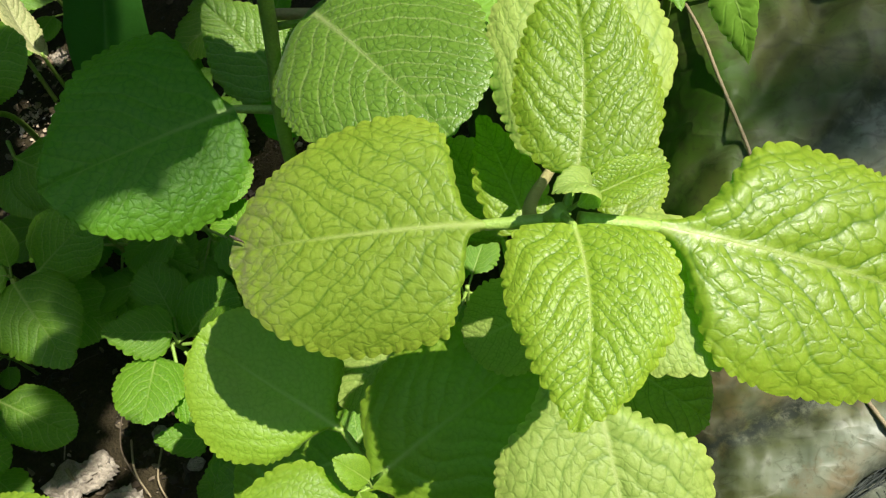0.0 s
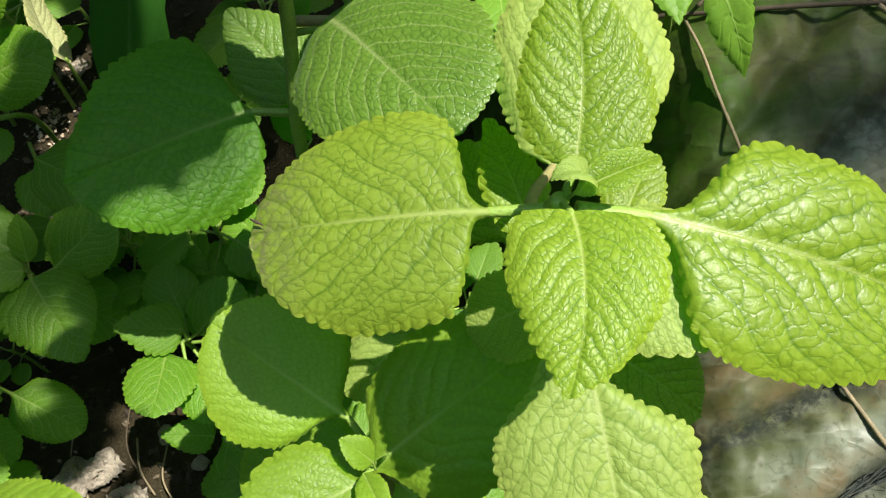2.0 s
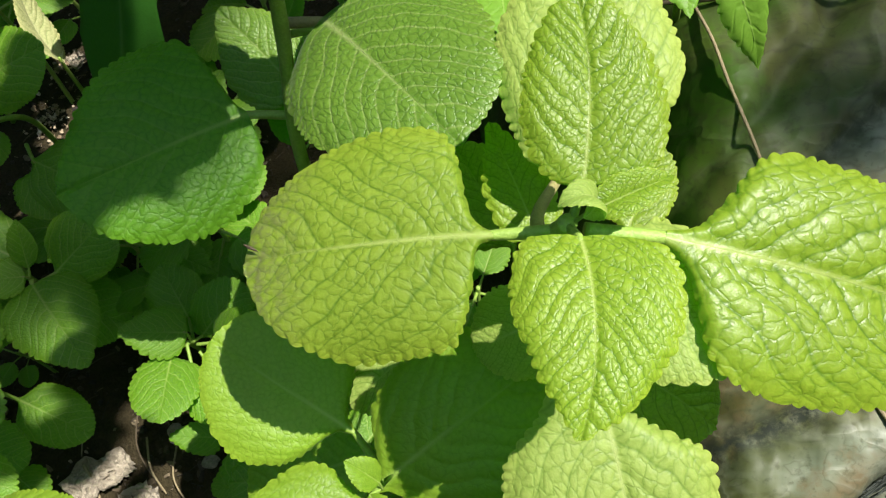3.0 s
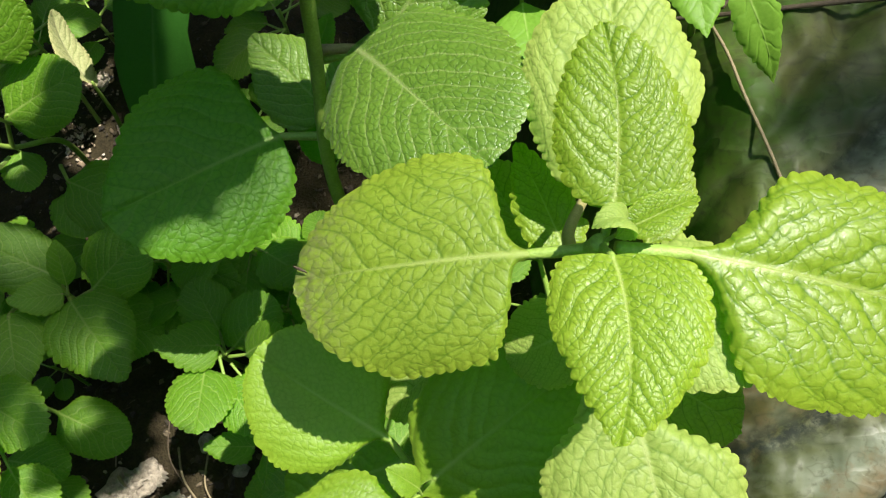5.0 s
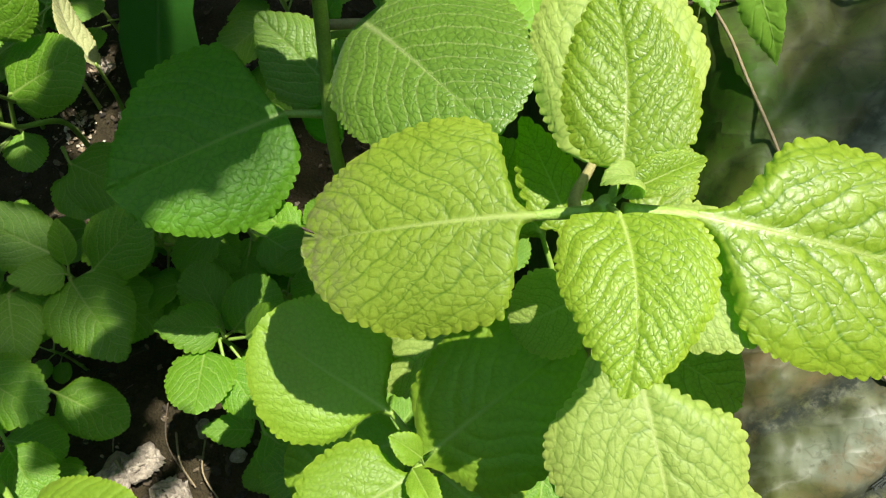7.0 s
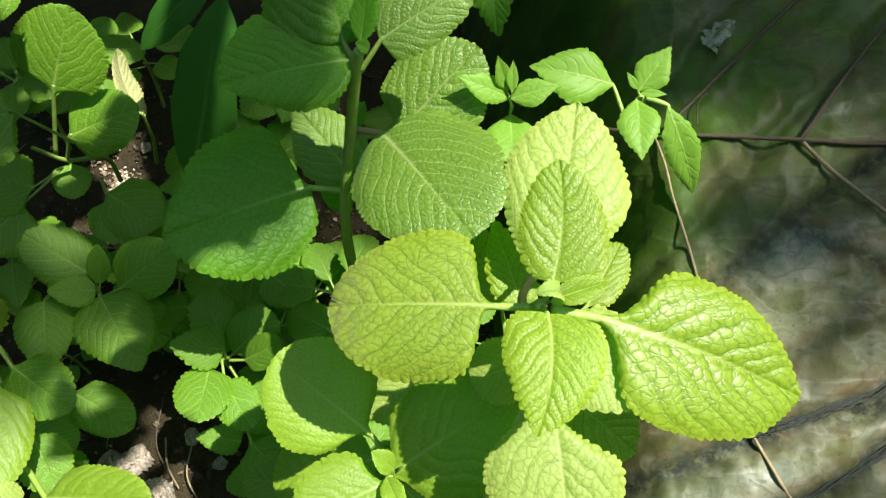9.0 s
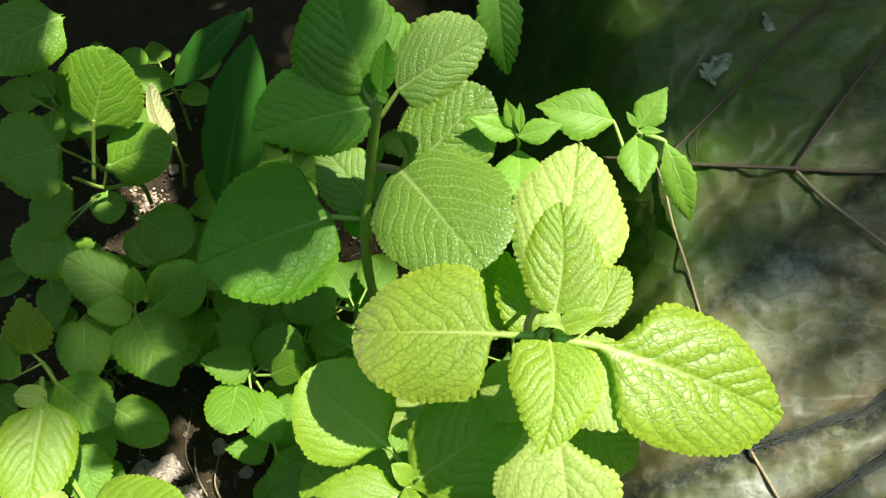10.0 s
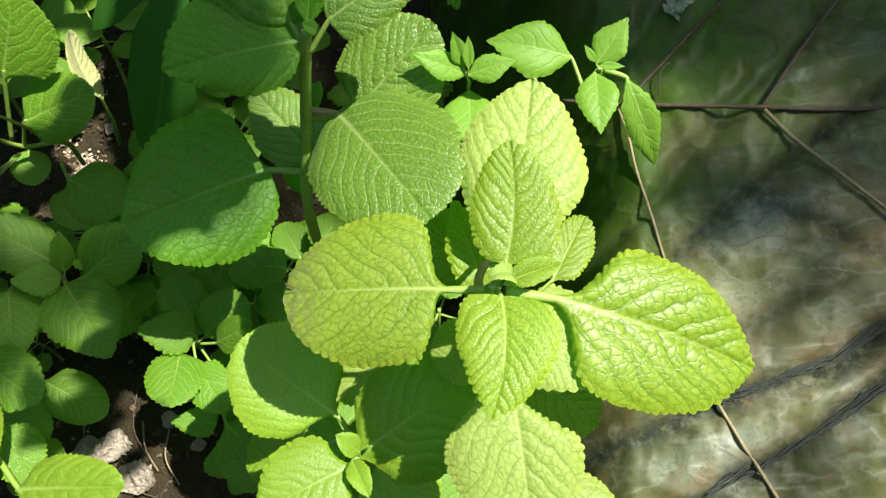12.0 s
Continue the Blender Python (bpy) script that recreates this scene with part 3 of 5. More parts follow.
def leaf(plant, kind, base, tip, width, normal, bend=12, fold=0.05, petiole=None, brown=0, tone="", stain=0.0, relief=1.0, back=None, fine=None, veins=None, ruffle=0.010, label="", shape=None, sway=0.0):
    leaf_count[0] += 1
    seed = leaf_count[0]
    base, tip, normal = Vector(base), Vector(tip), Vector(normal)
    length = (tip - base).length
    fine = fine if fine is not None else min(1.0, max(0.55, length / 0.075))
    relief = relief * min(1.0, max(0.4, length / 0.075))
    nu, nv = (int(260 * fine), int(150 * fine)) if shape else (int(190 * fine), int(100 * fine))
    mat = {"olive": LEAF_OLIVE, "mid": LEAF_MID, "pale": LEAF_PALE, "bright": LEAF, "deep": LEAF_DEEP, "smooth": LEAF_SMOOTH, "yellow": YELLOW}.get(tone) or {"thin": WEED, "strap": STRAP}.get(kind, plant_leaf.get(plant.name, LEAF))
    young = mat == LEAF_YOUNG
    relief *= 0.45 if young else 1.0
    v, fields, cells = blade(kind, length, width, bend, fold, nu, nv, seed, ruffle, relief, back, shape, sway, veins)
    end = Vector(v.reshape(nu, nv, 3)[-1].mean(0))
    turn = math.atan2(end.z, end.y)
    grow = length / math.hypot(end.y, end.z)
    ca, sa = math.cos(-turn), math.sin(-turn)
    y, z = v[:, 1] * ca - v[:, 2] * sa, v[:, 1] * sa + v[:, 2] * ca
    v = np.stack([v[:, 0], y * grow, z * grow], 1)
    ey = (tip - base).normalized()
    ez = (normal - ey * normal.dot(ey)).normalized()
    ex = ey.cross(ez)
    m = Matrix((ex, ey, ez)).transposed().to_4x4()
    m.translation = base
    ob = link("leaf", v, grid_faces(nu, nv), mat, None, True, label)
    ob.matrix_world = m
    ob.parent = plant
    ob.matrix_parent_inverse = plant.matrix_world.inverted()
    for key, value in fields.items():
        a = ob.data.attributes.new(key, "FLOAT", "POINT")
        a.data.foreach_set("value", value.astype(np.float32))
    a = ob.data.attributes.new("cells", "FLOAT_VECTOR", "POINT")
    a.data.foreach_set("vector", cells.astype(np.float32).ravel())
    if stain:
        grid = v.reshape(nu, nv, 3)
        far = np.clip((grid[..., 1] / length - 0.68 + 0.12 * grid[..., 0] / width) / 0.25, 0, 1) * stain
        a = ob.data.attributes.new("stain", "FLOAT", "POINT")
        a.data.foreach_set("value", far.ravel().astype(np.float32))
    r = max(0.0007, 0.026 * length)
    inner = base + ey * length * 0.06 - ez * r * 0.5
    if petiole:
        pts = [*petiole, tuple(base - ez * r * 0.8), tuple(inner)]
        pv, pf = tube(pts, r * 1.05, r * 0.55, 9, 22)
        inv = m.inverted()
        pv = [inv @ Vector(p) for p in pv]
        p = link("petiole", pv, pf, STEM_BROWN if brown else STEM_GREEN, None)
        p.parent = ob
    return ob


def stem(plant, points, r0=0.0060, r1=0.0036):
    v, f = tube(points, r0, r1, 12, 40, 0.05, len(points))
    return link("stem", v, f, STEM_GREEN, plant)


plant_leaf = {}


def plant(name, at, label, mat, category="plant", group=""):
    ob = new(name)
    ob.empty_display_size = 0.02
    ob.location = at
    bpy.context.view_layer.update()
    plant_leaf[ob.name] = mat
    return tagged(ob, label, category, group)


# ground, one sheet to the horizon
def ground():
    core = np.linspace(-1.2, 1.2, 101)
    xs = np.r_[-np.geomspace(60, 1.3, 40), core, np.geomspace(1.3, 60, 40)]
    ys = xs + 0.4
    verts = []
    for y in ys:
        for x in xs:
            near = math.exp(-(x * x + (y - 0.4) ** 2) / 2)
            h = 0.012 * noise.noise(Vector((x * 9, y * 9, 1))) + 0.006 * noise.noise(Vector((x * 33, y * 33, 4)))
            verts.append((x, y, h * near))
    ob = link("ground", verts, grid_faces(len(ys), len(xs)), SOIL)
    return tagged(ob, "dark damp garden soil under the plants", "ground", kind="structure")


ground()


def bank(x, y):
    """The height of the bank under the sheet."""
    return 0.37 + 0.42 * min(y - 0.2, 0.24) + 0.14 * max(y - 0.44, 0) + 0.2 * (min(x, 0.6) - 0.3)


# folds of the sheet, from its near left to its far right: plan, step up, groove, half width
FOLDS = [
    ([(0.10, 0.31), (0.19, 0.40), (0.242, 0.453), (0.334, 0.577), (0.386, 0.637), (0.55, 0.83)], 0.010, 0.010, 0.009),
    ([(0.17, 0.29), (0.24, 0.374), (0.317, 0.448), (0.42, 0.535), (0.60, 0.68)], 0.008, 0.008, 0.007),
    ([(0.22, 0.26), (0.32, 0.327), (0.366, 0.353), (0.409, 0.374), (0.55, 0.45)], 0.009, 0.004, 0.004),
    ([(0.20, 0.22), (0.311, 0.272), (0.384, 0.297), (0.428, 0.33), (0.60, 0.45)], 0.007, 0.012, 0.011),
    ([(0.20, 0.13), (0.291, 0.19), (0.362, 0.231), (0.436, 0.294), (0.60, 0.42)], 0.008, 0.012, 0.011),
    ([(0.30, 0.46), (0.33, 0.442), (0.383, 0.414), (0.50, 0.36)], 0.0, 0.007, 0.009),
    ([(0.16, 0.55), (0.26, 0.68), (0.36, 0.82), (0.48, 1.0)], 0.008, 0.006, 0.010),
]


def fold_distance(points, x, y):
    """Signed distance in plan from a fold's line, plus on its far left side."""
    best = np.full(x.shape, 9.0)
    sign = np.ones(x.shape)
    for (ax, ay), (bx, by) in zip(points, points[1:]):
        dx, dy = bx - ax, by - ay
        t = np.clip(((x - ax) * dx + (y - ay) * dy) / (dx * dx + dy * dy), 0, 1)
        d = np.hypot(x - ax - t * dx, y - ay - t * dy)
        nearer = d < best
        sign = np.where(nearer, np.sign(dx * (y - ay) - dy * (x - ax)), sign)
        best = np.where(nearer, d, best)
    return best * sign


def tarp():
    """A dirty plastic sheet over a bank, folded in long panels, its near edge falling to the soil."""
    nx, ny = 300, 360
    u, w = np.meshgrid(np.linspace(0, 1, nx), np.linspace(0, 1, ny))
    y = -0.35 + 2.0 * (0.75 * w + 0.25 * w**2)
    left = 0.13 + 0.05 * np.sin(3 * y + 1) - 0.06 * np.maximum(0, y - 0.5)
    x = left - 0.06 + 1.3 * u**1.35
    flat = np.stack([x.ravel(), y.ravel()], 1)

    def wave(a, b, c, d, k):
        return np.array([noise.noise(Vector((p * a + q * b, q * c + p * d, k))) for p, q in flat]).reshape(x.shape)

    z = np.array([bank(p, q) for p, q in flat]).reshape(x.shape)
    edge = np.maximum(0.0, 1 - (x - left + 0.06) / 0.12)
    z = z * (1 - edge**2)
    ragged = 0.007 * wave(22, 0, 22, 0, 9) + 0.003 * wave(75, 0, 75, 0, 5)
    uneven = 0.75 + 0.5 * wave(9, 4, 9, -3, 1)
    fold_shade, rim = np.zeros(x.shape), np.zeros(x.shape)
    for points, step, groove, half in FOLDS:
        d = fold_distance(points, x, y) + ragged
        z += step * (1 / (1 + np.exp(-d / 0.0035))) * np.exp(-((d / 0.07) ** 2)) * uneven
        z -= groove * np.exp(-((d + 0.5 * half) / half) ** 2) * uneven
        # mask for the painted shade, strongest in each fold's groove
        fold_shade = np.maximum(fold_shade, np.clip(uneven * 1.25, 0, 1) * np.exp(-((d + 0.4 * half) / half) ** 2) * (1 if groove > 0.005 else 0.4))
        rim = np.maximum(rim, np.exp(-((d - 0.010) / 0.008) ** 2) * np.clip(uneven, 0, 1))
    z += 0.011 * wave(5, 3, 6, -3, 2)
    r = wave(13, 7, 8, -9, 7)
    z += 0.004 * np.maximum(0, 1 - np.abs(r) * 3) + 0.0030 * np.maximum(0, 1 - np.abs(wave(34, -11, 27, 9, 2)) * 5)
    one = fold_distance(FOLDS[0][0], x, y)
    two = fold_distance(FOLDS[1][0], x, y)
    # full beyond the first two folds, where the sheet's shade is put into its colour
    algae_shade = np.clip(0.5 + one / 0.03, 0, 1) * 0.40 + np.clip(0.5 + two / 0.03, 0, 1) * 0.75
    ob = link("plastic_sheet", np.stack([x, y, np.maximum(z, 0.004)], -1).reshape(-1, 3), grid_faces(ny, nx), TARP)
    for name, value in (("fold_shade", fold_shade), ("rim", rim), ("algae_shade", algae_shade)):
        a = ob.data.attributes.new(name, "FLOAT", "POINT")
        a.data.foreach_set("value", value.ravel().astype(np.float32))
    return tagged(ob, "dirty translucent plastic sheet lying in folds over a bank", "plastic sheet")


tarp()


def cord(points, seed):
    """A frayed dark cord lying along a fold of the sheet, of loose twisted strands and stray fibres."""
    rng = np.random.default_rng(seed)
    c = spline(points, 60)
    ob = None
    for k in range(17):
        ph, turn = rng.uniform(0, 6.28), rng.uniform(0.4, 1.5)
        t = np.linspace(0, 1, 60)
        r = 0.0046 * (0.15 + rng.uniform(0.3, 1.0) * rng.uniform(0.6, 1.0, 60))
        off = np.stack([-0.6 * r * np.sin(turn * t * 6.28 + ph), 0.9 * r * np.sin(turn * t * 6.28 + ph), 0.35 * r * np.cos(turn * t * 6.28 + ph)], 1)
        a = int(rng.integers(0, 16))
        v, f = tube((c + off)[a : a + 44 : 1], 0.0006, 0.0003, 5, 120, 0.2, k)
        if ob is None:
            ob = link("cord", v, f, CORD)
        else:
            link("strand", v, f, CORD, ob)
    verts, faces = [], []
    for k in range(80):
        p = c[int(rng.integers(2, 58))] + rng.normal(size=3) * np.array([0.004, 0.004, 0.001])
        d = rng.normal(size=3) * np.array([1, 1, 0.25])
        d = d / np.linalg.norm(d) * rng.uniform(0.002, 0.006)
        v, f = tube([p - d, p + 0.2 * rng.normal(size=3) * 0.004, p + d], 0.00030, 0.00018, 4, 6)
        faces += [[len(verts) + q for q in face] for face in f]
        verts += [tuple(q) for q in v]
    tagged(link("fuzz", verts, faces, CORD, ob), kind="stuff")
    return tagged(ob, "dark frayed cord along a fold of the plastic sheet", "cord", "cords on the sheet")


cord([(0.2915, 0.2633, 0.4), (0.3245, 0.2756, 0.4145), (0.356, 0.2895, 0.430), (0.3919, 0.3049, 0.442), (0.431, 0.3342, 0.459), (0.4489, 0.346, 0.4675)], 1)
cord([(0.2924, 0.1872, 0.369), (0.3345, 0.2132, 0.383), (0.3648, 0.2329, 0.3985), (0.401, 0.258, 0.4135), (0.4379, 0.2865, 0.4335), (0.4569, 0.3004, 0.4445)], 2)


def scrap(at, size, turn, tilt, seed):
    """A crumpled pale piece with a ragged edge, added for the highlights on a raised tear of the sheet."""
    rng = np.random.default_rng(seed)
    nu, nv = 30, 20
    ph = rng.uniform(0, 6.28, 6)
    left, right = np.interp(np.arange(nu), [0, 7, 13, 21, 29], rng.uniform(0.35, 1.0, 5)), np.interp(np.arange(nu), [0, 5, 12, 22, 29], rng.uniform(0.35, 1.0, 5))
    verts = []
    for i in range(nu):
        s = i / (nu - 1)
        w = 0.40 * (1 - s) ** 0.7 + 0.03
        for j in range(nv):
            c = 2 * j / (nv - 1) - 1
            x = c * w * (left[i] if c < 0 else right[i])
            z = 0.10 * abs(math.sin(5 * x + 3.1 * s + ph[0])) + 0.05 * abs(math.sin(13 * s - 7 * x + ph[1])) + 0.06 * math.sin(4 * s + ph[2]) + 0.03 * math.sin(19 * x + ph[3])
            verts.append((size * x, size * (s - 0.5), size * (z + 0.03)))
    ob = link("plastic_scrap", verts, grid_faces(nu, nv), FILM)
    ob.matrix_world = pose(*at, tilt, 0, turn)
    return tagged(ob, "pale crumpled piece standing in for highlights on the sheet's raised tear", "plastic scrap", "scraps of film")


scrap((0.262, 0.648, 0.4965), 0.042, -42, 6, 4)
scrap((0.248, 0.628, 0.4935), 0.026, 60, 8, 2)
scrap((0.306, 0.697, 0.5175), 0.024, 20, 10, 3)

# the plants
tall = plant("borage_plant", (0, 0.235, 0), "tall bright green borage with broad toothed quilted leaves", LEAF, group="borage plants")
stem(tall, [(0.095, 0.215, 0), (0.093, 0.225, 0.25), (0.088, 0.247, 0.45), (0.083, 0.253, 0.52), (0.0665, 0.254, 0.615), (0.0695, 0.2535, 0.6424)])
leaf(tall, 'broad', (0.0438, 0.2532, 0.6314), (-0.0546, 0.2493, 0.6052), 0.0959, (-0.2373, -0.2698, 0.9332), bend=14, fold=-0.03, stain=0.9, relief=0.65, tone='olive', shape='main', sway=0.015, petiole=[(0.066, 0.254, 0.634)])
leaf(tall, 'ovate', (0.0721, 0.2454, 0.6483), (0.0704, 0.1783, 0.6436), 0.0565, (-0.1073, -0.0663, 0.992), bend=34, fold=0.1, shape='front', sway=-0.07, petiole=[(0.0695, 0.2528, 0.64)])
leaf(tall, 'wedge', (0.105, 0.2518, 0.6367), (0.2307, 0.2307, 0.6082), 0.0865, (0.1583, -0.32, 0.9341), bend=18, fold=0.12, relief=0.75, shape='right', veins=6, sway=-0.015, petiole=[(0.0763, 0.2534, 0.6356)])
leaf(tall, 'oval', (0.0735, 0.2635, 0.6499), (0.0695, 0.33, 0.6752), 0.0564, (-0.0991, -0.3592, 0.928), bend=10, fold=0.08, shape='top', sway=0.05, petiole=[(0.071, 0.2551, 0.6389)])
leaf(tall, 'broad', (0.0773, 0.3107, 0.5799), (0.0902, 0.4248, 0.6169), 0.0902, (-0.0972, -0.2971, 0.9499), bend=16, fold=0.04, brown=1, tone='pale', relief=0.75, shape='behind', sway=0.03, petiole=[(0.0625, 0.2585, 0.6175), (0.064, 0.278, 0.603)])
leaf(tall, 'small', (0.0747, 0.2536, 0.6493), (0.1038, 0.266, 0.6552), 0.0157, (-0.0847, -0.2591, 0.9621), bend=30, fold=0.5, petiole=[(0.0718, 0.2544, 0.6408)])
leaf(tall, 'small', (0.0735, 0.2515, 0.6495), (0.0630, 0.2495, 0.6610), 0.0135, (0.6792, 0.3237, 0.6587), bend=200, fold=0.3, tone='pale')
leaf(tall, 'broad', (0.084, 0.2515, 0.627), (0.134, 0.213, 0.617), 0.062, (0.08, -0.2, 0.97), bend=14, fold=0.02, tone='pale', petiole=[(0.0675, 0.2535, 0.618)])
leaf(tall, 'broad', (0.0856, 0.2177, 0.5881), (0.1105, 0.1216, 0.5478), 0.0949, (-0.0554, -0.3984, 0.9156), bend=20, fold=0.05, tone='pale', relief=0.75, shape='low', sway=-0.02, petiole=[(0.069, 0.246, 0.572)])
leaf(tall, 'broad', (0.0974, 0.2454, 0.5289), (0.166, 0.2131, 0.4988), 0.0687, (0.2209, -0.3712, 0.9019), bend=16, fold=0.03, petiole=[(0.073, 0.239, 0.53)])
leaf(tall, 'broad', (0.130, 0.168, 0.4275), (0.2005, 0.123, 0.4304), 0.0861, (-0.1, -0.1387, 0.9853), bend=16, fold=0.03, tone='pale', petiole=[(0.08, 0.219, 0.40)])
leaf(tall, 'broad', (0.072, 0.2475, 0.557), (0.040, 0.238, 0.533), 0.046, (-0.3887, -0.3939, 0.8278), bend=16, fold=0.02, tone='pale', petiole=[(0.078, 0.252, 0.545)])
leaf(tall, 'broad', (0.0191, 0.2713, 0.4539), (-0.0329, 0.2302, 0.4334), 0.0549, (-0.3479, -0.0293, 0.9371), bend=20, fold=0.2, tone='pale', petiole=[(0.078, 0.226, 0.455)])
leaf(tall, 'ovate', (0.0724, 0.2982, 0.5349), (0.0445, 0.3561, 0.555), 0.0356, (-0.038, -0.3437, 0.9383), bend=10, fold=0.12, petiole=[(0.068, 0.262, 0.56)])
leaf(tall, 'broad', (0.0633, 0.3209, 0.4792), (0.026, 0.3776, 0.4989), 0.0593, (-0.0117, -0.3346, 0.9423), bend=10, fold=0.1, petiole=[(0.066, 0.27, 0.52)])
leaf(tall, 'broad', (0.1458, 0.357, 0.4285), (0.1738, 0.42, 0.4387), 0.0438, (-0.0715, -0.1278, 0.9892), bend=10, fold=0.1, petiole=[(0.078, 0.226, 0.45), (0.105, 0.30, 0.46)])
side = plant("borage_plant", (-0.005, 0.2, 0), "lower borage shoot partly in the shade of taller leaves", LEAF_SMOOTH, group="borage plants")
stem(side, [(-0.005, 0.2, 0), (-0.012, 0.2, 0.25), (-0.0063, 0.1882, 0.3878), (-0.0029, 0.1826, 0.4662)])
leaf(side, 'wedge', (-0.0249, 0.2091, 0.4537), (-0.1087, 0.2546, 0.4798), 0.0916, (0.1805, -0.2187, 0.959), bend=14, fold=0.03, relief=0.3, petiole=[(-0.0029, 0.1828, 0.4698)])
leaf(side, 'broad', (0.0019, 0.1843, 0.4877), (0.076, 0.239, 0.524), 0.092, (-0.42, -0.35, 0.83), bend=18, fold=0.04, back=0.16, petiole=[(-0.0026, 0.1805, 0.4685)])
leaf(side, 'broad', (-0.0112, 0.1682, 0.4964), (-0.0669, 0.1341, 0.4928), 0.0669, (0.0242, -0.1447, 0.9892), bend=20, fold=0.06, petiole=[(-0.0051, 0.1773, 0.4895)])
leaf(side, 'small', (-0.0039, 0.1779, 0.5008), (-0.0205, 0.1858, 0.516), 0.0167, (0.6102, -0.1944, 0.768), bend=40, fold=0.3, petiole=[(-0.0033, 0.176, 0.4922)])
leaf(side, 'small', (-0.0087, 0.1728, 0.4985), (0.0069, 0.1483, 0.5087), 0.0165, (-0.1618, 0.2906, 0.9431), bend=40, fold=0.35, petiole=[(-0.0042, 0.176, 0.4922)])
leaf(side, 'broad', (-0.0274, 0.2116, 0.3554), (-0.1189, 0.1836, 0.32), 0.0958, (-0.2893, -0.228, 0.9297), bend=14, fold=0.03, petiole=[(-0.0073, 0.1881, 0.3877)])
leaf(side, 'broad', (0.0034, 0.185, 0.3858), (0.0556, 0.1468, 0.3643), 0.0760, (0.2061, -0.2514, 0.9457), bend=14, fold=0.03, petiole=[(-0.0029, 0.1852, 0.4088)])
second = plant("borage_plant", (-0.075, 0.41, 0), "deeper green borage with an upright stem and broad leaves", LEAF_DEEP, group="borage plants")
stem(second, [(-0.075, 0.41, 0), (-0.08, 0.408, 0.25), (-0.0834, 0.4015, 0.4349), (-0.0758, 0.4188, 0.5459), (-0.0649, 0.412, 0.6349), (-0.0617, 0.4118, 0.6551)])
leaf(second, 'ovate', (-0.069, 0.4134, 0.644), (-0.1465, 0.3739, 0.6489), 0.0672, (0.2484, -0.378, 0.8918), bend=20, fold=0.05, shape='upright', petiole=[(-0.0646, 0.4113, 0.6401)])
leaf(second, 'ovate', (-0.0737, 0.4194, 0.6538), (-0.1064, 0.4768, 0.7077), 0.0920, (0.197, -0.6093, 0.7681), bend=20, fold=0.05, petiole=[(-0.0658, 0.4137, 0.6414)])
leaf(second, 'ovate', (-0.0491, 0.4208, 0.6577), (0.0093, 0.4562, 0.6885), 0.0706, (-0.0696, -0.588, 0.8059), bend=16, fold=0.06, tone='mid', shape='spread', veins=8, relief=0.5, petiole=[(-0.0612, 0.4105, 0.6374)])
leaf(second, 'small', (-0.0608, 0.4127, 0.6612), (-0.0574, 0.4301, 0.6964), 0.0186, (0.0562, -0.8975, 0.4373), bend=-20, fold=0.4, petiole=[(-0.0631, 0.4135, 0.647)])
leaf(second, 'small', (-0.0553, 0.4127, 0.6554), (-0.0635, 0.4103, 0.6634), 0.0095, (0.6945, -0.4155, 0.5874), bend=60, fold=0.4)
leaf(second, 'broad', (-0.0523, 0.4237, 0.5559), (0.0304, 0.3209, 0.5861), 0.1144, (-0.3151, 0.0248, 0.9487), bend=30, fold=0.03, tone='mid', shape='upper', veins=8, relief=0.35, brown=1, petiole=[(-0.0779, 0.4323, 0.5418)])
leaf(second, 'broad', (-0.0387, 0.4349, 0.5422), (0.0174, 0.4862, 0.5964), 0.0855, (-0.1648, -0.6258, 0.7624), bend=20, fold=0.05, tone='mid', petiole=[(-0.0758, 0.4299, 0.5348)])
leaf(second, 'broad', (-0.117, 0.4182, 0.4688), (-0.2258, 0.3458, 0.4768), 0.1491, (0.2567, -0.2829, 0.9241), bend=14, fold=0.05, shape='deep', petiole=[(-0.0841, 0.4222, 0.4629)])
leaf(second, 'ovate', (-0.0838, 0.4395, 0.4665), (-0.1424, 0.4873, 0.4933), 0.0684, (0.1155, -0.3741, 0.9202), bend=10, fold=0.1, tone='mid', petiole=[(-0.0846, 0.4306, 0.4618)])
leaf(second, 'small', (-0.0828, 0.4266, 0.4256), (-0.1144, 0.4468, 0.4371), 0.0297, (0.117, -0.3466, 0.9307), bend=20, fold=0.1, petiole=[(-0.086, 0.4211, 0.4227)])
leaf(second, 'small', (-0.0829, 0.4437, 0.5253), (-0.0708, 0.4602, 0.5451), 0.0171, (-0.1034, -0.7325, 0.6729), bend=20, fold=0.2, petiole=[(-0.0796, 0.436, 0.5211)])
low_a = plant("borage_plant", (-0.36, 0.39, 0), "small shaded borage seedling with rounded leaves on soil", LEAF_YOUNG, group="borage plants")
stem(low_a, [(-0.4461, 0.4173, 0.1009), (-0.375, 0.374, 0.2551)], 0.0034, 0.0022)
leaf(low_a, 'broad', (-0.3854, 0.3883, 0.2709), (-0.4495, 0.4085, 0.3115), 0.0651, (0.4493, -0.2783, 0.8489), bend=14, fold=0.05, petiole=[(-0.3764, 0.375, 0.2523)])
leaf(low_a, 'ovate', (-0.3747, 0.3717, 0.2652), (-0.4154, 0.356, 0.2828), 0.0384, (0.442, -0.1595, 0.8827), bend=20, fold=0.1, petiole=[(-0.3741, 0.3733, 0.257)])
leaf(low_a, 'ovate', (-0.371, 0.3674, 0.2561), (-0.3029, 0.2929, 0.2466), 0.0852, (0.1132, -0.0231, 0.9933), bend=16, fold=0.06, petiole=[(-0.3764, 0.375, 0.2523)])
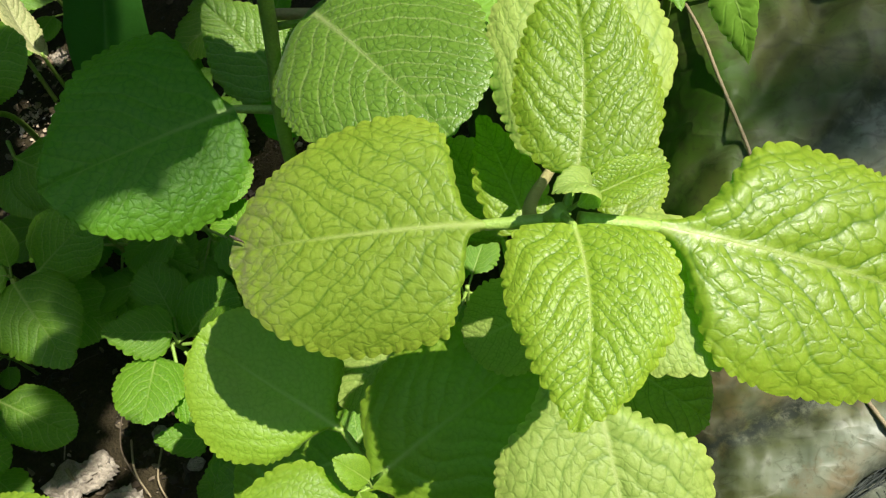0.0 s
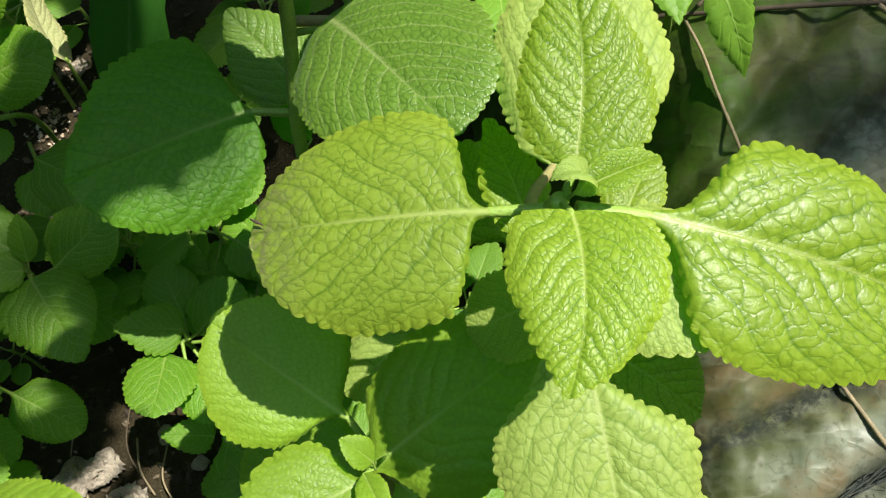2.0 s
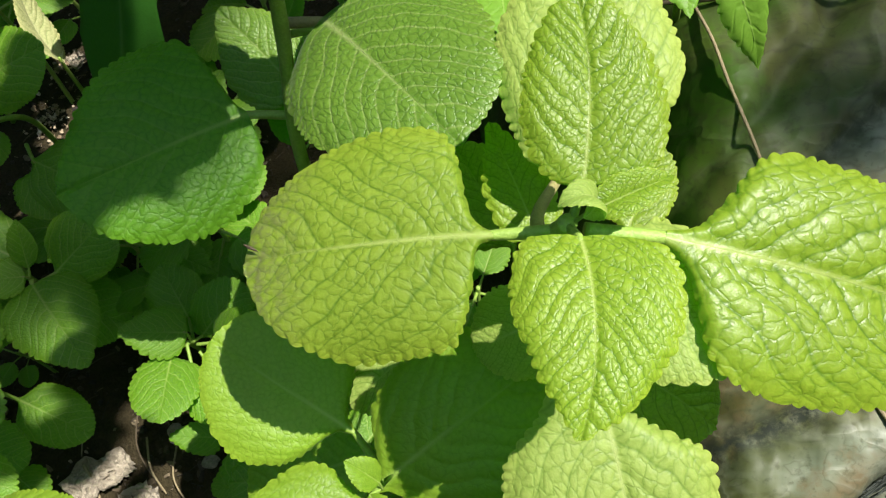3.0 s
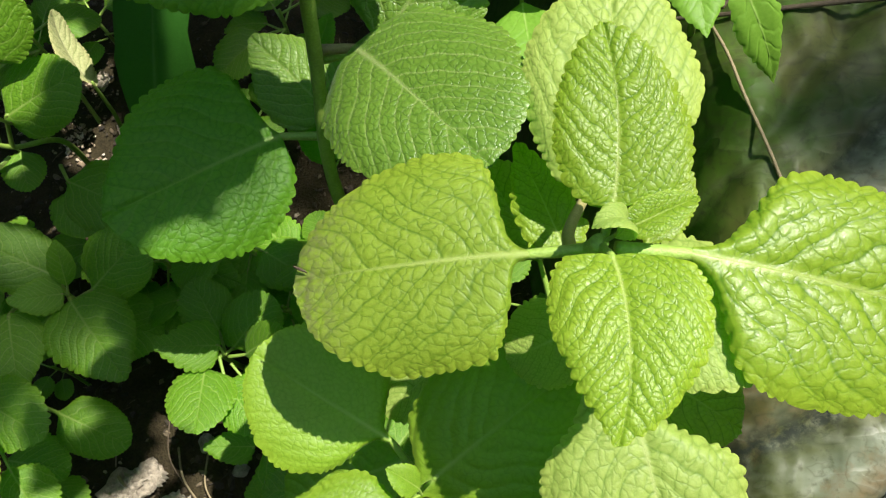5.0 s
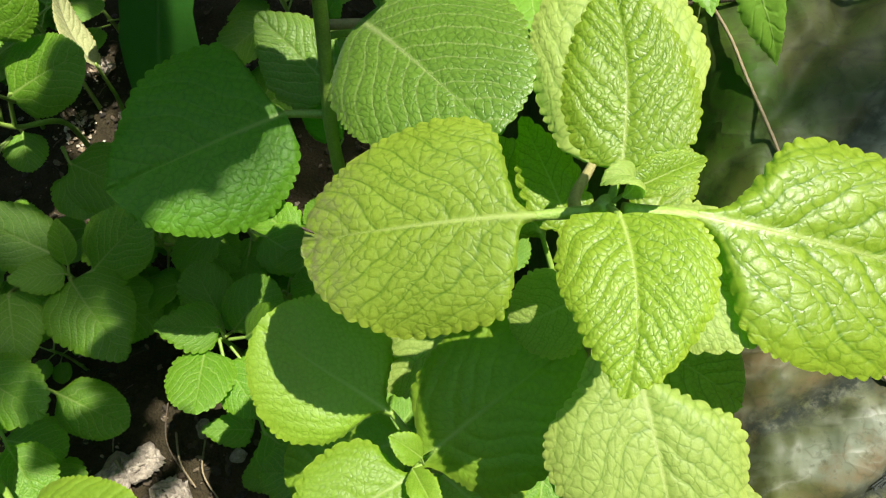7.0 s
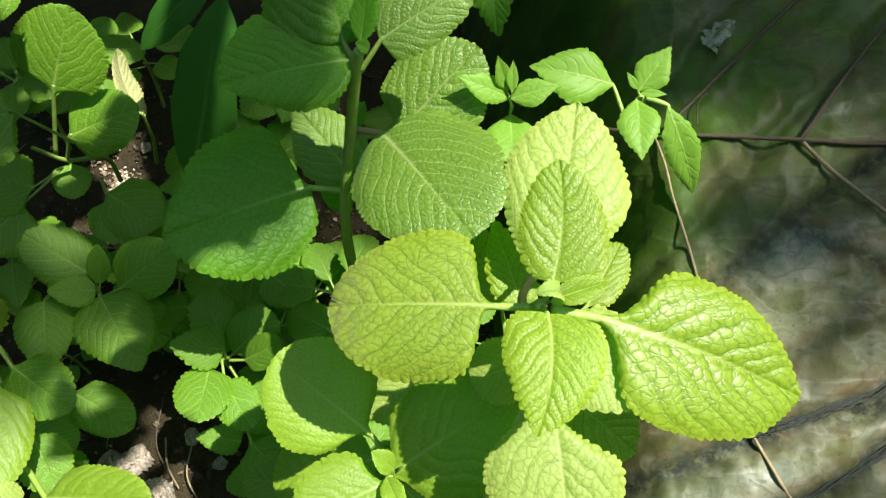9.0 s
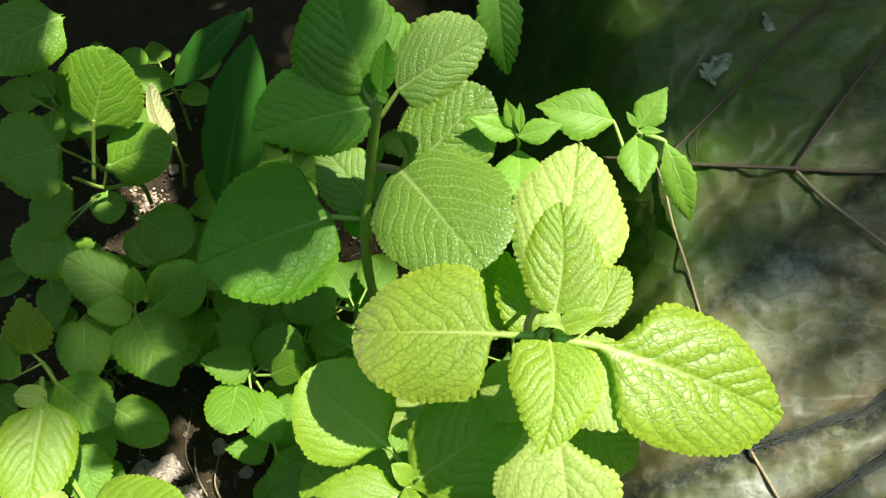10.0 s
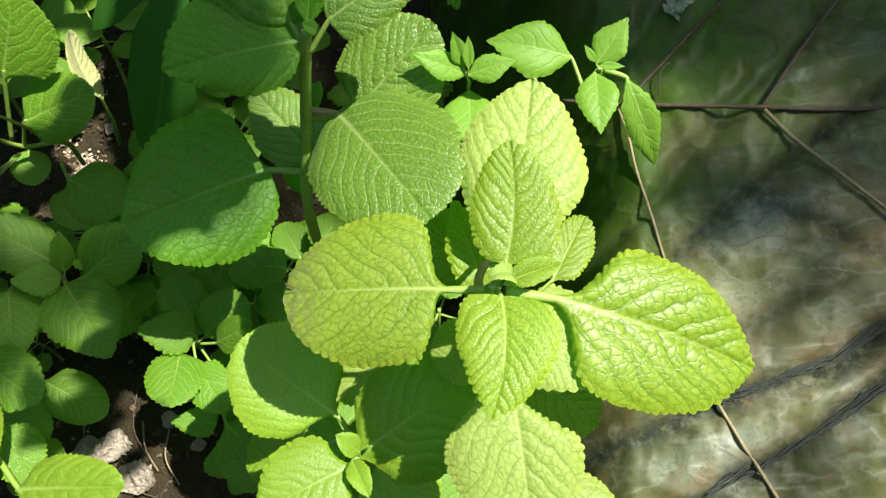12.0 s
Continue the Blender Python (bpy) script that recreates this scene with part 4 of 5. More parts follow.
leaf(low_a, 'broad', (-0.3583, 0.3847, 0.2457), (-0.3032, 0.4346, 0.2766), 0.0716, (-0.0086, -0.519, 0.8547), bend=14, fold=0.05, petiole=[(-0.3785, 0.3766, 0.2362)])
leaf(low_a, 'small', (-0.3694, 0.3776, 0.2705), (-0.3689, 0.4088, 0.3097), 0.0252, (0.3465, -0.7356, 0.5821), bend=10, fold=0.3, petiole=[(-0.3741, 0.3733, 0.257)])
leaf(low_a, 'broad', (-0.4119, 0.3779, 0.2037), (-0.4918, 0.3359, 0.1606), 0.0655, (-0.1797, -0.5165, 0.8372), bend=14, fold=0.05, petiole=[(-0.3882, 0.3762, 0.2249)])
leaf(low_a, 'broad', (-0.4007, 0.3808, 0.1824), (-0.3205, 0.3659, 0.1499), 0.0818, (0.3324, -0.2129, 0.9188), bend=14, fold=0.05, petiole=[(-0.3895, 0.3769, 0.214)])
low_b = plant("borage_plant", (-0.42, 0.27, 0), "low borage with bright sunlit leaves near the soil", LEAF_YOUNG, group="borage plants")
stem(low_b, [(-0.5197, 0.2863, 0.0557), (-0.4454, 0.2831, 0.2448), (-0.4392, 0.2887, 0.2872)], 0.0034, 0.0022)
leaf(low_b, 'ovate', (-0.444, 0.2921, 0.3062), (-0.4489, 0.3353, 0.3575), 0.0482, (0.4786, -0.6492, 0.5912), bend=20, fold=0.08, tone='bright', petiole=[(-0.4391, 0.2882, 0.2869)])
leaf(low_b, 'ovate', (-0.4343, 0.3549, 0.2487), (-0.4048, 0.2769, 0.2405), 0.0613, (0.253, -0.0055, 0.9675), bend=16, fold=0.08, petiole=[(-0.448, 0.372, 0.222)])
leaf(low_b, 'broad', (-0.4138, 0.2673, 0.29), (-0.3422, 0.2331, 0.2837), 0.0610, (0.0763, -0.0227, 0.9968), bend=24, fold=0.1, petiole=[(-0.4391, 0.2882, 0.2869)])
leaf(low_b, 'broad', (-0.3955, 0.2357, 0.3317), (-0.3746, 0.1314, 0.3211), 0.0767, (0.3144, -0.0334, 0.9487), bend=20, fold=0.05, tone='smooth', petiole=[(-0.4292, 0.269, 0.2935)])
leaf(low_b, 'broad', (-0.4396, 0.2431, 0.314), (-0.3975, 0.2436, 0.3246), 0.0234, (-0.2386, -0.1617, 0.9576), bend=10, fold=0.05, tone='pale')
leaf(low_b, 'broad', (-0.3914, 0.2109, 0.2448), (-0.3547, 0.1615, 0.2233), 0.0523, (0.3404, -0.1502, 0.9282), bend=14, fold=0.05, petiole=[(-0.4193, 0.246, 0.2471)])
leaf(low_b, 'broad', (-0.3928, 0.272, 0.19), (-0.3188, 0.2446, 0.176), 0.0577, (0.155, -0.0862, 0.9841), bend=14, fold=0.04, petiole=[(-0.4186, 0.2809, 0.243)])
leaf(low_b, 'broad', (-0.4385, 0.2261, 0.1804), (-0.3742, 0.219, 0.175), 0.0611, (0.0739, -0.0749, 0.9944), bend=14, fold=0.04, petiole=[(-0.44, 0.2489, 0.2265)])
leaf(low_b, 'broad', (-0.3365, 0.1487, 0.2841), (-0.2249, 0.1569, 0.3197), 0.0616, (-0.2951, -0.1112, 0.949), bend=14, fold=0.04, tone='smooth', petiole=[(-0.3859, 0.1852, 0.2593)])
leaf(low_b, 'broad', (-0.3357, 0.127, 0.3178), (-0.363, 0.1299, 0.3427), 0.0531, (0.6671, -0.0786, 0.7408), bend=14, fold=0.04, tone='pale')
leaf(low_b, 'ovate', (-0.4082, 0.2074, 0.1357), (-0.372, 0.1809, 0.1208), 0.0422, (0.3111, -0.1071, 0.9443), bend=14, fold=0.04)
leaf(low_b, 'broad', (-0.511, 0.321, 0.2665), (-0.5224, 0.2663, 0.2603), 0.0581, (0.3684, -0.1796, 0.9122), bend=14, fold=0.04)
leaf(low_b, 'ovate', (-0.4569, 0.262, 0.3018), (-0.4646, 0.2949, 0.3308), 0.0240, (0.4819, -0.5122, 0.7109), bend=14, fold=0.1, petiole=[(-0.4391, 0.2882, 0.2869)])
low_c = plant("borage_plant", (-0.2, 0.31, 0), "small borage seedling with rounded leaves beside litter", LEAF_YOUNG, group="borage plants")
stem(low_c, [(-0.2574, 0.3591, 0.0541), (-0.2279, 0.3278, 0.218)], 0.0034, 0.0022)
leaf(low_c, 'broad', (-0.236, 0.3112, 0.2298), (-0.2261, 0.2448, 0.2509), 0.0638, (0.137, 0.3193, 0.9377), bend=14, fold=0.05, petiole=[(-0.2293, 0.3276, 0.218)])
leaf(low_c, 'broad', (-0.2217, 0.3051, 0.2115), (-0.1768, 0.2527, 0.2109), 0.0484, (0.0228, 0.009, 0.9997), bend=14, fold=0.06, petiole=[(-0.2293, 0.3276, 0.218)])
leaf(low_c, 'ovate', (-0.2237, 0.3318, 0.2371), (-0.2764, 0.3221, 0.2615), 0.0505, (0.4378, -0.1518, 0.8862), bend=14, fold=0.06, petiole=[(-0.2238, 0.3283, 0.2182)])
leaf(low_c, 'ovate', (-0.2004, 0.2503, 0.1536), (-0.2496, 0.2464, 0.164), 0.0363, (0.2144, -0.1148, 0.97), bend=20, fold=0.1, petiole=[(-0.2032, 0.2776, 0.1455)])
leaf(low_c, 'broad', (-0.2218, 0.3402, 0.2018), (-0.1811, 0.3883, 0.2264), 0.0633, (-0.0229, -0.4395, 0.8979), bend=14, fold=0.06, petiole=[(-0.2238, 0.3283, 0.2182)])
leaf(low_c, 'broad', (-0.2514, 0.368, 0.172), (-0.2815, 0.4165, 0.1985), 0.0588, (0.2644, -0.3307, 0.9059), bend=14, fold=0.06, petiole=[(-0.2294, 0.3342, 0.1988)])
leaf(low_c, 'broad', (-0.2031, 0.3287, 0.2179), (-0.1536, 0.3397, 0.2679), 0.0402, (-0.5717, -0.4735, 0.6701), bend=14, fold=0.06, petiole=[(-0.2228, 0.3293, 0.2074)])
leaf(low_c, 'broad', (-0.2032, 0.3038, 0.1821), (-0.1527, 0.2742, 0.1878), 0.0556, (-0.1158, -0.0063, 0.9933), bend=14, fold=0.06, petiole=[(-0.2245, 0.3261, 0.1944)])
leaf(low_c, 'broad', (-0.1829, 0.2457, 0.1733), (-0.1178, 0.2021, 0.1713), 0.0746, (0.0098, -0.0323, 0.9994), bend=14, fold=0.06, petiole=[(-0.2032, 0.2776, 0.1455)])
low_d = plant("borage_plant", (-0.45, 0.6, 0), "shaded borage with crossing pale leaf stalks", LEAF_YOUNG, group="borage plants")
stem(low_d, [(-0.4715, 0.5986, 0.1298), (-0.4209, 0.5448, 0.2699), (-0.4406, 0.5108, 0.3089), (-0.4523, 0.4921, 0.356)], 0.0034, 0.0022)
leaf(low_d, 'broad', (-0.4126, 0.4666, 0.4547), (-0.4679, 0.4342, 0.4615), 0.0930, (0.3158, -0.3561, 0.8795), bend=14, fold=0.05, petiole=[(-0.4077, 0.5028, 0.3605)])
leaf(low_d, 'broad', (-0.4234, 0.5333, 0.4054), (-0.3923, 0.5834, 0.4823), 0.0923, (0.1858, -0.8555, 0.4834), bend=16, fold=0.05, petiole=[(-0.4547, 0.5151, 0.3116)])
leaf(low_d, 'broad', (-0.4204, 0.5129, 0.3549), (-0.3432, 0.5464, 0.3822), 0.0737, (-0.0571, -0.5481, 0.8344), bend=14, fold=0.06, petiole=[(-0.4406, 0.5108, 0.3089)])
leaf(low_d, 'broad', (-0.4532, 0.5231, 0.2818), (-0.4378, 0.4814, 0.2706), 0.0429, (0.27, -0.1552, 0.9503), bend=14, fold=0.05, petiole=[(-0.4512, 0.5208, 0.2919)])
leaf(low_d, 'broad', (-0.4691, 0.4737, 0.3012), (-0.5122, 0.466, 0.3209), 0.0746, (0.438, -0.2656, 0.8588), bend=14, fold=0.05, petiole=[(-0.4503, 0.5077, 0.2962)])
leaf(low_d, 'broad', (-0.4799, 0.4539, 0.291), (-0.514, 0.3987, 0.2738), 0.0819, (0.256, -0.428, 0.8668), bend=14, fold=0.05, petiole=[(-0.4503, 0.5077, 0.2962)])
leaf(low_d, 'broad', (-0.4053, 0.5574, 0.548), (-0.4763, 0.5019, 0.5316), 0.0696, (0.2378, -0.5429, 0.8054), bend=14, fold=0.05)
leaf(low_d, 'broad', (-0.4149, 0.5069, 0.2496), (-0.3398, 0.4759, 0.2427), 0.0805, (0.0129, -0.1878, 0.9821), bend=14, fold=0.05, petiole=[(-0.4343, 0.5317, 0.2406)])
leaf(low_d, 'broad', (-0.4102, 0.5009, 0.2464), (-0.38, 0.4511, 0.2305), 0.0658, (0.2205, -0.172, 0.9601), bend=14, fold=0.05, petiole=[(-0.4343, 0.5317, 0.2406)])
leaf(low_d, 'broad', (-0.4618, 0.5889, 0.3396), (-0.5065, 0.6017, 0.3475), 0.0562, (0.0823, -0.2972, 0.9513), bend=14, fold=0.05)
weed = plant("weed", (0.15, 0.45, 0), "thin-leaved light green weed growing beside the plastic sheet", WEED)
stem(weed, [(0.2061, 0.5571, 0.3975), (0.1634, 0.4866, 0.5422), (0.1512, 0.4783, 0.5755)], 0.0034, 0.0022)
leaf(weed, 'thin', (0.1308, 0.4917, 0.5684), (0.0601, 0.4963, 0.5725), 0.0471, (0.0213, -0.466, 0.8845), bend=40, fold=0.12, petiole=[(0.1418, 0.4722, 0.5578)])
leaf(weed, 'thin', (0.0465, 0.4559, 0.5763), (0.0021, 0.454, 0.5967), 0.0223, (0.3868, -0.4645, 0.7967), bend=24, fold=0.15, petiole=[(0.0491, 0.4561, 0.5684)])
leaf(weed, 'thin', (0.0465, 0.4559, 0.5763), (0.0828, 0.4649, 0.5892), 0.0235, (-0.1895, -0.4745, 0.8596), bend=24, fold=0.15, petiole=[(0.0491, 0.4561, 0.5684)])
leaf(weed, 'thin', (0.0436, 0.458, 0.582), (0.0315, 0.468, 0.6091), 0.0138, (0.2775, -0.855, 0.4381), bend=10, fold=0.3, petiole=[(0.0465, 0.4559, 0.5763)])
leaf(weed, 'thin', (0.0468, 0.4546, 0.5846), (0.044, 0.4703, 0.6043), 0.0092, (0.0038, -0.783, 0.6221), bend=10, fold=0.3, petiole=[(0.0465, 0.4559, 0.5763)])
leaf(weed, 'thin', (0.0494, 0.4607, 0.5539), (0.0563, 0.4004, 0.55), 0.0442, (-0.0923, -0.0743, 0.993), bend=30, fold=0.1, petiole=[(0.0491, 0.4561, 0.5684)])
leaf(weed, 'thin', (0.1479, 0.4791, 0.5783), (0.1668, 0.5062, 0.6035), 0.0294, (-0.2396, -0.5679, 0.7875), bend=10, fold=0.1, petiole=[(0.1517, 0.4773, 0.5738)])
leaf(weed, 'thin', (0.1473, 0.4739, 0.5755), (0.1544, 0.4227, 0.564), 0.0350, (-0.1887, -0.2406, 0.9521), bend=34, fold=0.15, petiole=[(0.1516, 0.4781, 0.5742)])
leaf(weed, 'thin', (0.1727, 0.4722, 0.574), (0.2183, 0.4386, 0.5041), 0.0298, (0.1718, -0.8395, 0.5155), bend=40, fold=0.15, petiole=[(0.156, 0.4791, 0.5724)])
leaf(weed, 'thin', (0.1483, 0.4747, 0.5815), (0.1683, 0.4729, 0.5858), 0.0076, (-0.2244, -0.4372, 0.8709), bend=20, fold=0.2)
leaf(weed, 'thin', (0.1461, 0.4765, 0.5826), (0.1346, 0.4843, 0.5926), 0.0066, (0.1391, -0.7, 0.7004), bend=20, fold=0.2)
leaf(weed, 'ovate', (0.0126, 0.6058, 0.5978), (0.0333, 0.5598, 0.5389), 0.0422, (0.0845, -0.7709, 0.6313), bend=24, fold=0.15, tone='deep', petiole=[(0.0067, 0.6148, 0.614)])
strap = plant("strap_leaf_plant", (-0.37, 0.6, 0), "dark green plant with long smooth strap leaves", STRAP)
stem(strap, [(-0.387, 0.5654, 0.0535), (-0.3533, 0.5358, 0.1503)], 0.0034, 0.0022)
leaf(strap, 'strap', (-0.300, 0.512, 0.28), (-0.242, 0.614, 0.495), 0.0741, (0.0933, -0.8987, 0.4285), bend=24, fold=0.12, petiole=[(-0.3533, 0.5358, 0.1503)])
leaf(strap, 'strap', (-0.252, 0.645, 0.50), (-0.344, 0.594, 0.42), 0.0405, (-0.2584, -0.7833, 0.5653), bend=30, fold=0.15, petiole=[(-0.2566, 0.6499, 0.4804)])

yellow_leaf_plant = plant("yellowed_seedling", (-0.45, 0.66, 0), "yellowed curled leaf on a thin wilted stalk", YELLOW)
stem(yellow_leaf_plant, [(-0.4224, 0.6281, 0.1443), (-0.3801, 0.5906, 0.2593)], 0.0034, 0.0022)
leaf(yellow_leaf_plant, 'oval', (-0.3722, 0.585, 0.3128), (-0.408, 0.642, 0.3611), 0.0345, (0.8788, -0.1122, 0.3902), bend=-60, fold=0.35, petiole=[(-0.3801, 0.5906, 0.2593)])


# seedlings of the understorey
def seedling(seed):
    rng = np.random.default_rng(seed)
    ob = plant("borage_seedling", (0, 0, 0), "small shaded borage seedling on dark soil", LEAF_YOUNG, group="borage seedlings")
    h = rng.uniform(0.10, 0.15)
    stem(ob, [(0, 0, -0.01), (0.006, 0.004, 0.5 * h), (0, 0, h)], 0.0026, 0.0018)
    count = int(rng.integers(5, 8))
    for i in range(count):
        a = 6.283 * (i / count + rng.uniform(-0.06, 0.06))
        level = h * rng.uniform(0.72, 1.0)
        d = Vector((math.cos(a), math.sin(a), 0))
        L = rng.uniform(0.036, 0.062)
        st = rng.uniform(0.014, 0.026)
        base = Vector((0, 0, level)) + d * st + Vector((0, 0, 0.006))
        tip = base + d * L * 0.96 + Vector((0, 0, rng.uniform(-0.3, 0.15) * L))
        leaf(ob, ("broad", "ovate", "oval")[i % 3], base, tip, L * rng.uniform(0.72, 0.95), (0, -0.15, 1), bend=rng.uniform(10, 30), fold=rng.uniform(0.06, 0.2), ruffle=0.02, petiole=[(0, 0, level - 0.004)], fine=0.45)
    return ob


kinds_of_seedling = [seedling(101), seedling(102), seedling(103), seedling(104)]
SPOTS = [
    (-0.278, 0.410, 241, 1.11),
    (-0.366, 0.417, 289, 0.75),
    (-0.190, 0.403, 8, 1.35),
    (-0.242, 0.477, 290, 1.35),
    (-0.381, 0.510, 168, 1.10),
    (-0.446, 0.509, 185, 1.10),
    (-0.570, 0.468, 226, 1.35),
    (-0.544, 0.445, 102, 0.85),
    (-0.523, 0.253, 352, 0.94),
    (-0.165, 0.458, 19, 1.35),
    (-0.391, 0.464, 100, 1.08),
    (-0.119, 0.449, 138, 1.35),
    (-0.086, 0.372, 205, 1.35),
    (-0.140, 0.306, 147, 1.35),
    (-0.156, 0.229, 47, 1.13),
    (-0.077, 0.210, 16, 1.35),
    (-0.297, 0.599, 0, 1.35),
    (-0.277, 0.672, 17, 1.35),
    (-0.517, 0.830, 53, 1.35),
    (-0.648, 0.722, 359, 1.35),
    (-0.567, 0.761, 68, 1.35),
    (-0.035, 0.361, 234, 1.35),
    (0.052, 0.420, 270, 1.35),
    (0.020, 0.270, 84, 1.35),
    (0.100, 0.263, 101, 1.35),
    (0.138, 0.221, 156, 1.35),
    (-0.476, 0.345, 94, 0.78),
    (-0.467, 0.182, 350, 0.75),
    (-0.237, 0.799, 63, 1.35),
    (-0.055, 0.786, 323, 1.35),
    (-0.653, 0.812, 287, 1.35),
    (-0.340, 0.457, 303, 1.32),
]
for i, (x, y, turn, size) in enumerate(SPOTS):
    m = pose(x, y, 0, 0, 0, turn) @ Matrix.Scale(size, 4)
    if i < 4:
        kinds_of_seedling[i].matrix_world = m
    else:
        made = copy_thing(kinds_of_seedling[i % 4], pose(x, y, 0, 0, 0, turn))
        made.scale = (size,) * 3


# two unseen trees, added over the bed out of the camera's sight to shade it
def wavering(x, y):
    return 0.02 * math.sin(31 * x) + 0.02 * math.sin(27 * y)


def foliage(spots, heights, lengths, widths, rng):
    """Loose small leaves whose shade falls on the spots."""
    verts, faces = [], []
    for px, py in spots:
        h = rng.uniform(*heights)
        c = Vector((px, py, 0.3)) + SUN * ((h - 0.3) / SUN.z)
        a = Euler((rng.uniform(-0.6, 0.6), rng.uniform(-0.6, 0.6), rng.uniform(0, 6.28))).to_matrix()
        L, w = rng.uniform(*lengths), rng.uniform(*widths)
        o = len(verts)
        for t, q in ((-0.5, 0.1), (-0.2, 0.9), (0.15, 1.0), (0.5, 0.06)):
            for sd in (-1, 0, 1):
                verts.append(c + a @ Vector((sd * q * w, t * L, -0.25 * w * abs(sd) - 0.12 * L * t * t)))
        for r in range(3):
            for sd in range(2):
                q = o + r * 3 + sd
                faces.append((q, q + 1, q + 4, q + 3))
    return verts, faces


def tree(trunk, r0, limbs, label, spots, heights, lengths, widths, seed):
    tr = new("tree")
    tr.location = trunk[0]
    bpy.context.view_layer.update()
    tagged(tr, label, "tree", "trees over the bed")
    v, f = tube(trunk, r0, r0 * 0.4, 14, 50, 0.04, 5)
    link("trunk", v, f, TWIG, tr)
    for i, p in enumerate(limbs):
        v, f = tube(p, r0 * 0.4, r0 * 0.12, 10, 30, 0.05, i)
        link("limb", v, f, TWIG, tr)
    v, f = foliage(spots, heights, lengths, widths, np.random.default_rng(seed))
    link("crown", v, f, CROWN, tr, True, "small dark green leaves placed to cast shade, with gaps")


def low_crown():
    rng = np.random.default_rng(11)
    # openings in the added crown, set where sun should reach the bed
    gaps = [(-0.423, 0.691, 0.032), (-0.465, 0.746, 0.03), (-0.473, 0.856, 0.025), (-0.405, 0.17, 0.055), (-0.205, 0.275, 0.028), (-0.285, 0.15, 0.062), (-0.462, 0.552, 0.045), (-0.395, 0.585, 0.02), (-0.408, 0.618, 0.026), (-0.465, 0.325, 0.03)]
    spots = []
    for i in range(30000):
        px = -1.7 + 3.4 * (i * 0.7548776662 % 1) + rng.uniform(-0.006, 0.006)
        py = -0.3 + 2.2 * (i * 0.5698402910 % 1) + rng.uniform(-0.006, 0.006)
        wob = wavering(px, py)
        west = px < (-0.222 if py < 0.30 else -0.272 if py < 0.352 else -0.225 if py < 0.45 else -0.305) + 0.3 * wob and py > (0.06 if px > -0.345 else 0.27) + wob
        west = west and (-0.34 < px and 0.355 < py < 0.44 or px < -0.495 and py < 0.60 or i % 7 in (0, 3, 5))
        west = west and not (-0.47 < px < -0.30 and 0.27 < py < 0.45)
        if not west or ((px + 0.1) / 1.5) ** 2 + ((py - 0.85) / 0.85) ** 2 > 1 + 4 * wob:
            continue
        if not any((px - gx) ** 2 + (py - gy) ** 2 < (gr + 0.02) ** 2 for gx, gy, gr in gaps):
            spots.append((px, py))
    return spots


def high_crown():
    rng = np.random.default_rng(12)
    spots = []
    for i in range(3100):
        px, py = -0.9 + 3.1 * (i * 0.7548776662 % 1) + rng.uniform(-0.02, 0.02), -0.1 + 2.7 * (i * 0.5698402910 % 1) + rng.uniform(-0.02, 0.02)
        wob = wavering(0.5 * px, 0.5 * py)
        # leaves of the added crown go only where soft shade is wanted
        east = px > 0.175 and py > 0.37 + 0.3 * (px - 0.12) + wob and i % 4 != 1
        north = py > (0.535 if px > -0.13 else 0.62) + wob
        slack = px > 0.20 and py > -0.1 and rng.uniform() < 0.10
        loose = (px < -0.21 and 0.34 < py < 0.54 or px < -0.30 and 0.21 < py < 0.54) and rng.uniform() < (0.42 if py > 0.47 or px > -0.28 else 0.78)
        if loose or (east or north or slack) and ((px - 0.9) / 1.3) ** 2 + ((py - 1.3) / 1.4) ** 2 < 1 + 4 * wob:
            spots.append((px, py))
    return spots


tree([(-1.3, 1.9, 0), (-1.25, 1.8, 1.0), (-0.9, 1.6, 1.9), (-0.3, 1.3, 2.3)], 0.07, [
    [(-1.15, 1.75, 1.3), (-0.8, 1.2, 1.75), (-0.2, 0.6, 1.95)],
    [(-0.9, 1.6, 1.9), (-0.5, 1.2, 2.1), (-0.1, 1.0, 2.1)],
    [(-0.8, 1.2, 1.75), (-0.6, 0.7, 1.9), (-0.5, 0.2, 1.9)],
], "unseen low tree added to shade the bed, with gaps for sun", low_crown(), (1.55, 2.15), (0.05, 0.085), (0.018, 0.028), 21)
tree([(4.6, 1.6, 0), (4.55, 1.6, 3.0), (4.4, 1.5, 6.0), (4.2, 1.5, 8.4)], 0.16, [
    [(4.5, 1.55, 5.2), (3.9, 1.1, 6.8), (3.3, 0.7, 7.6)],
    [(4.45, 1.55, 5.8), (4.2, 2.0, 7.0), (3.8, 2.4, 8.0)],
    [(4.35, 1.5, 6.6), (4.8, 1.3, 7.6), (5.2, 1.2, 8.4)],
], "unseen tall tree added to cast soft shade on bed and sheet", high_crown(), (7.0, 9.0), (0.09, 0.14), (0.030, 0.045), 22)


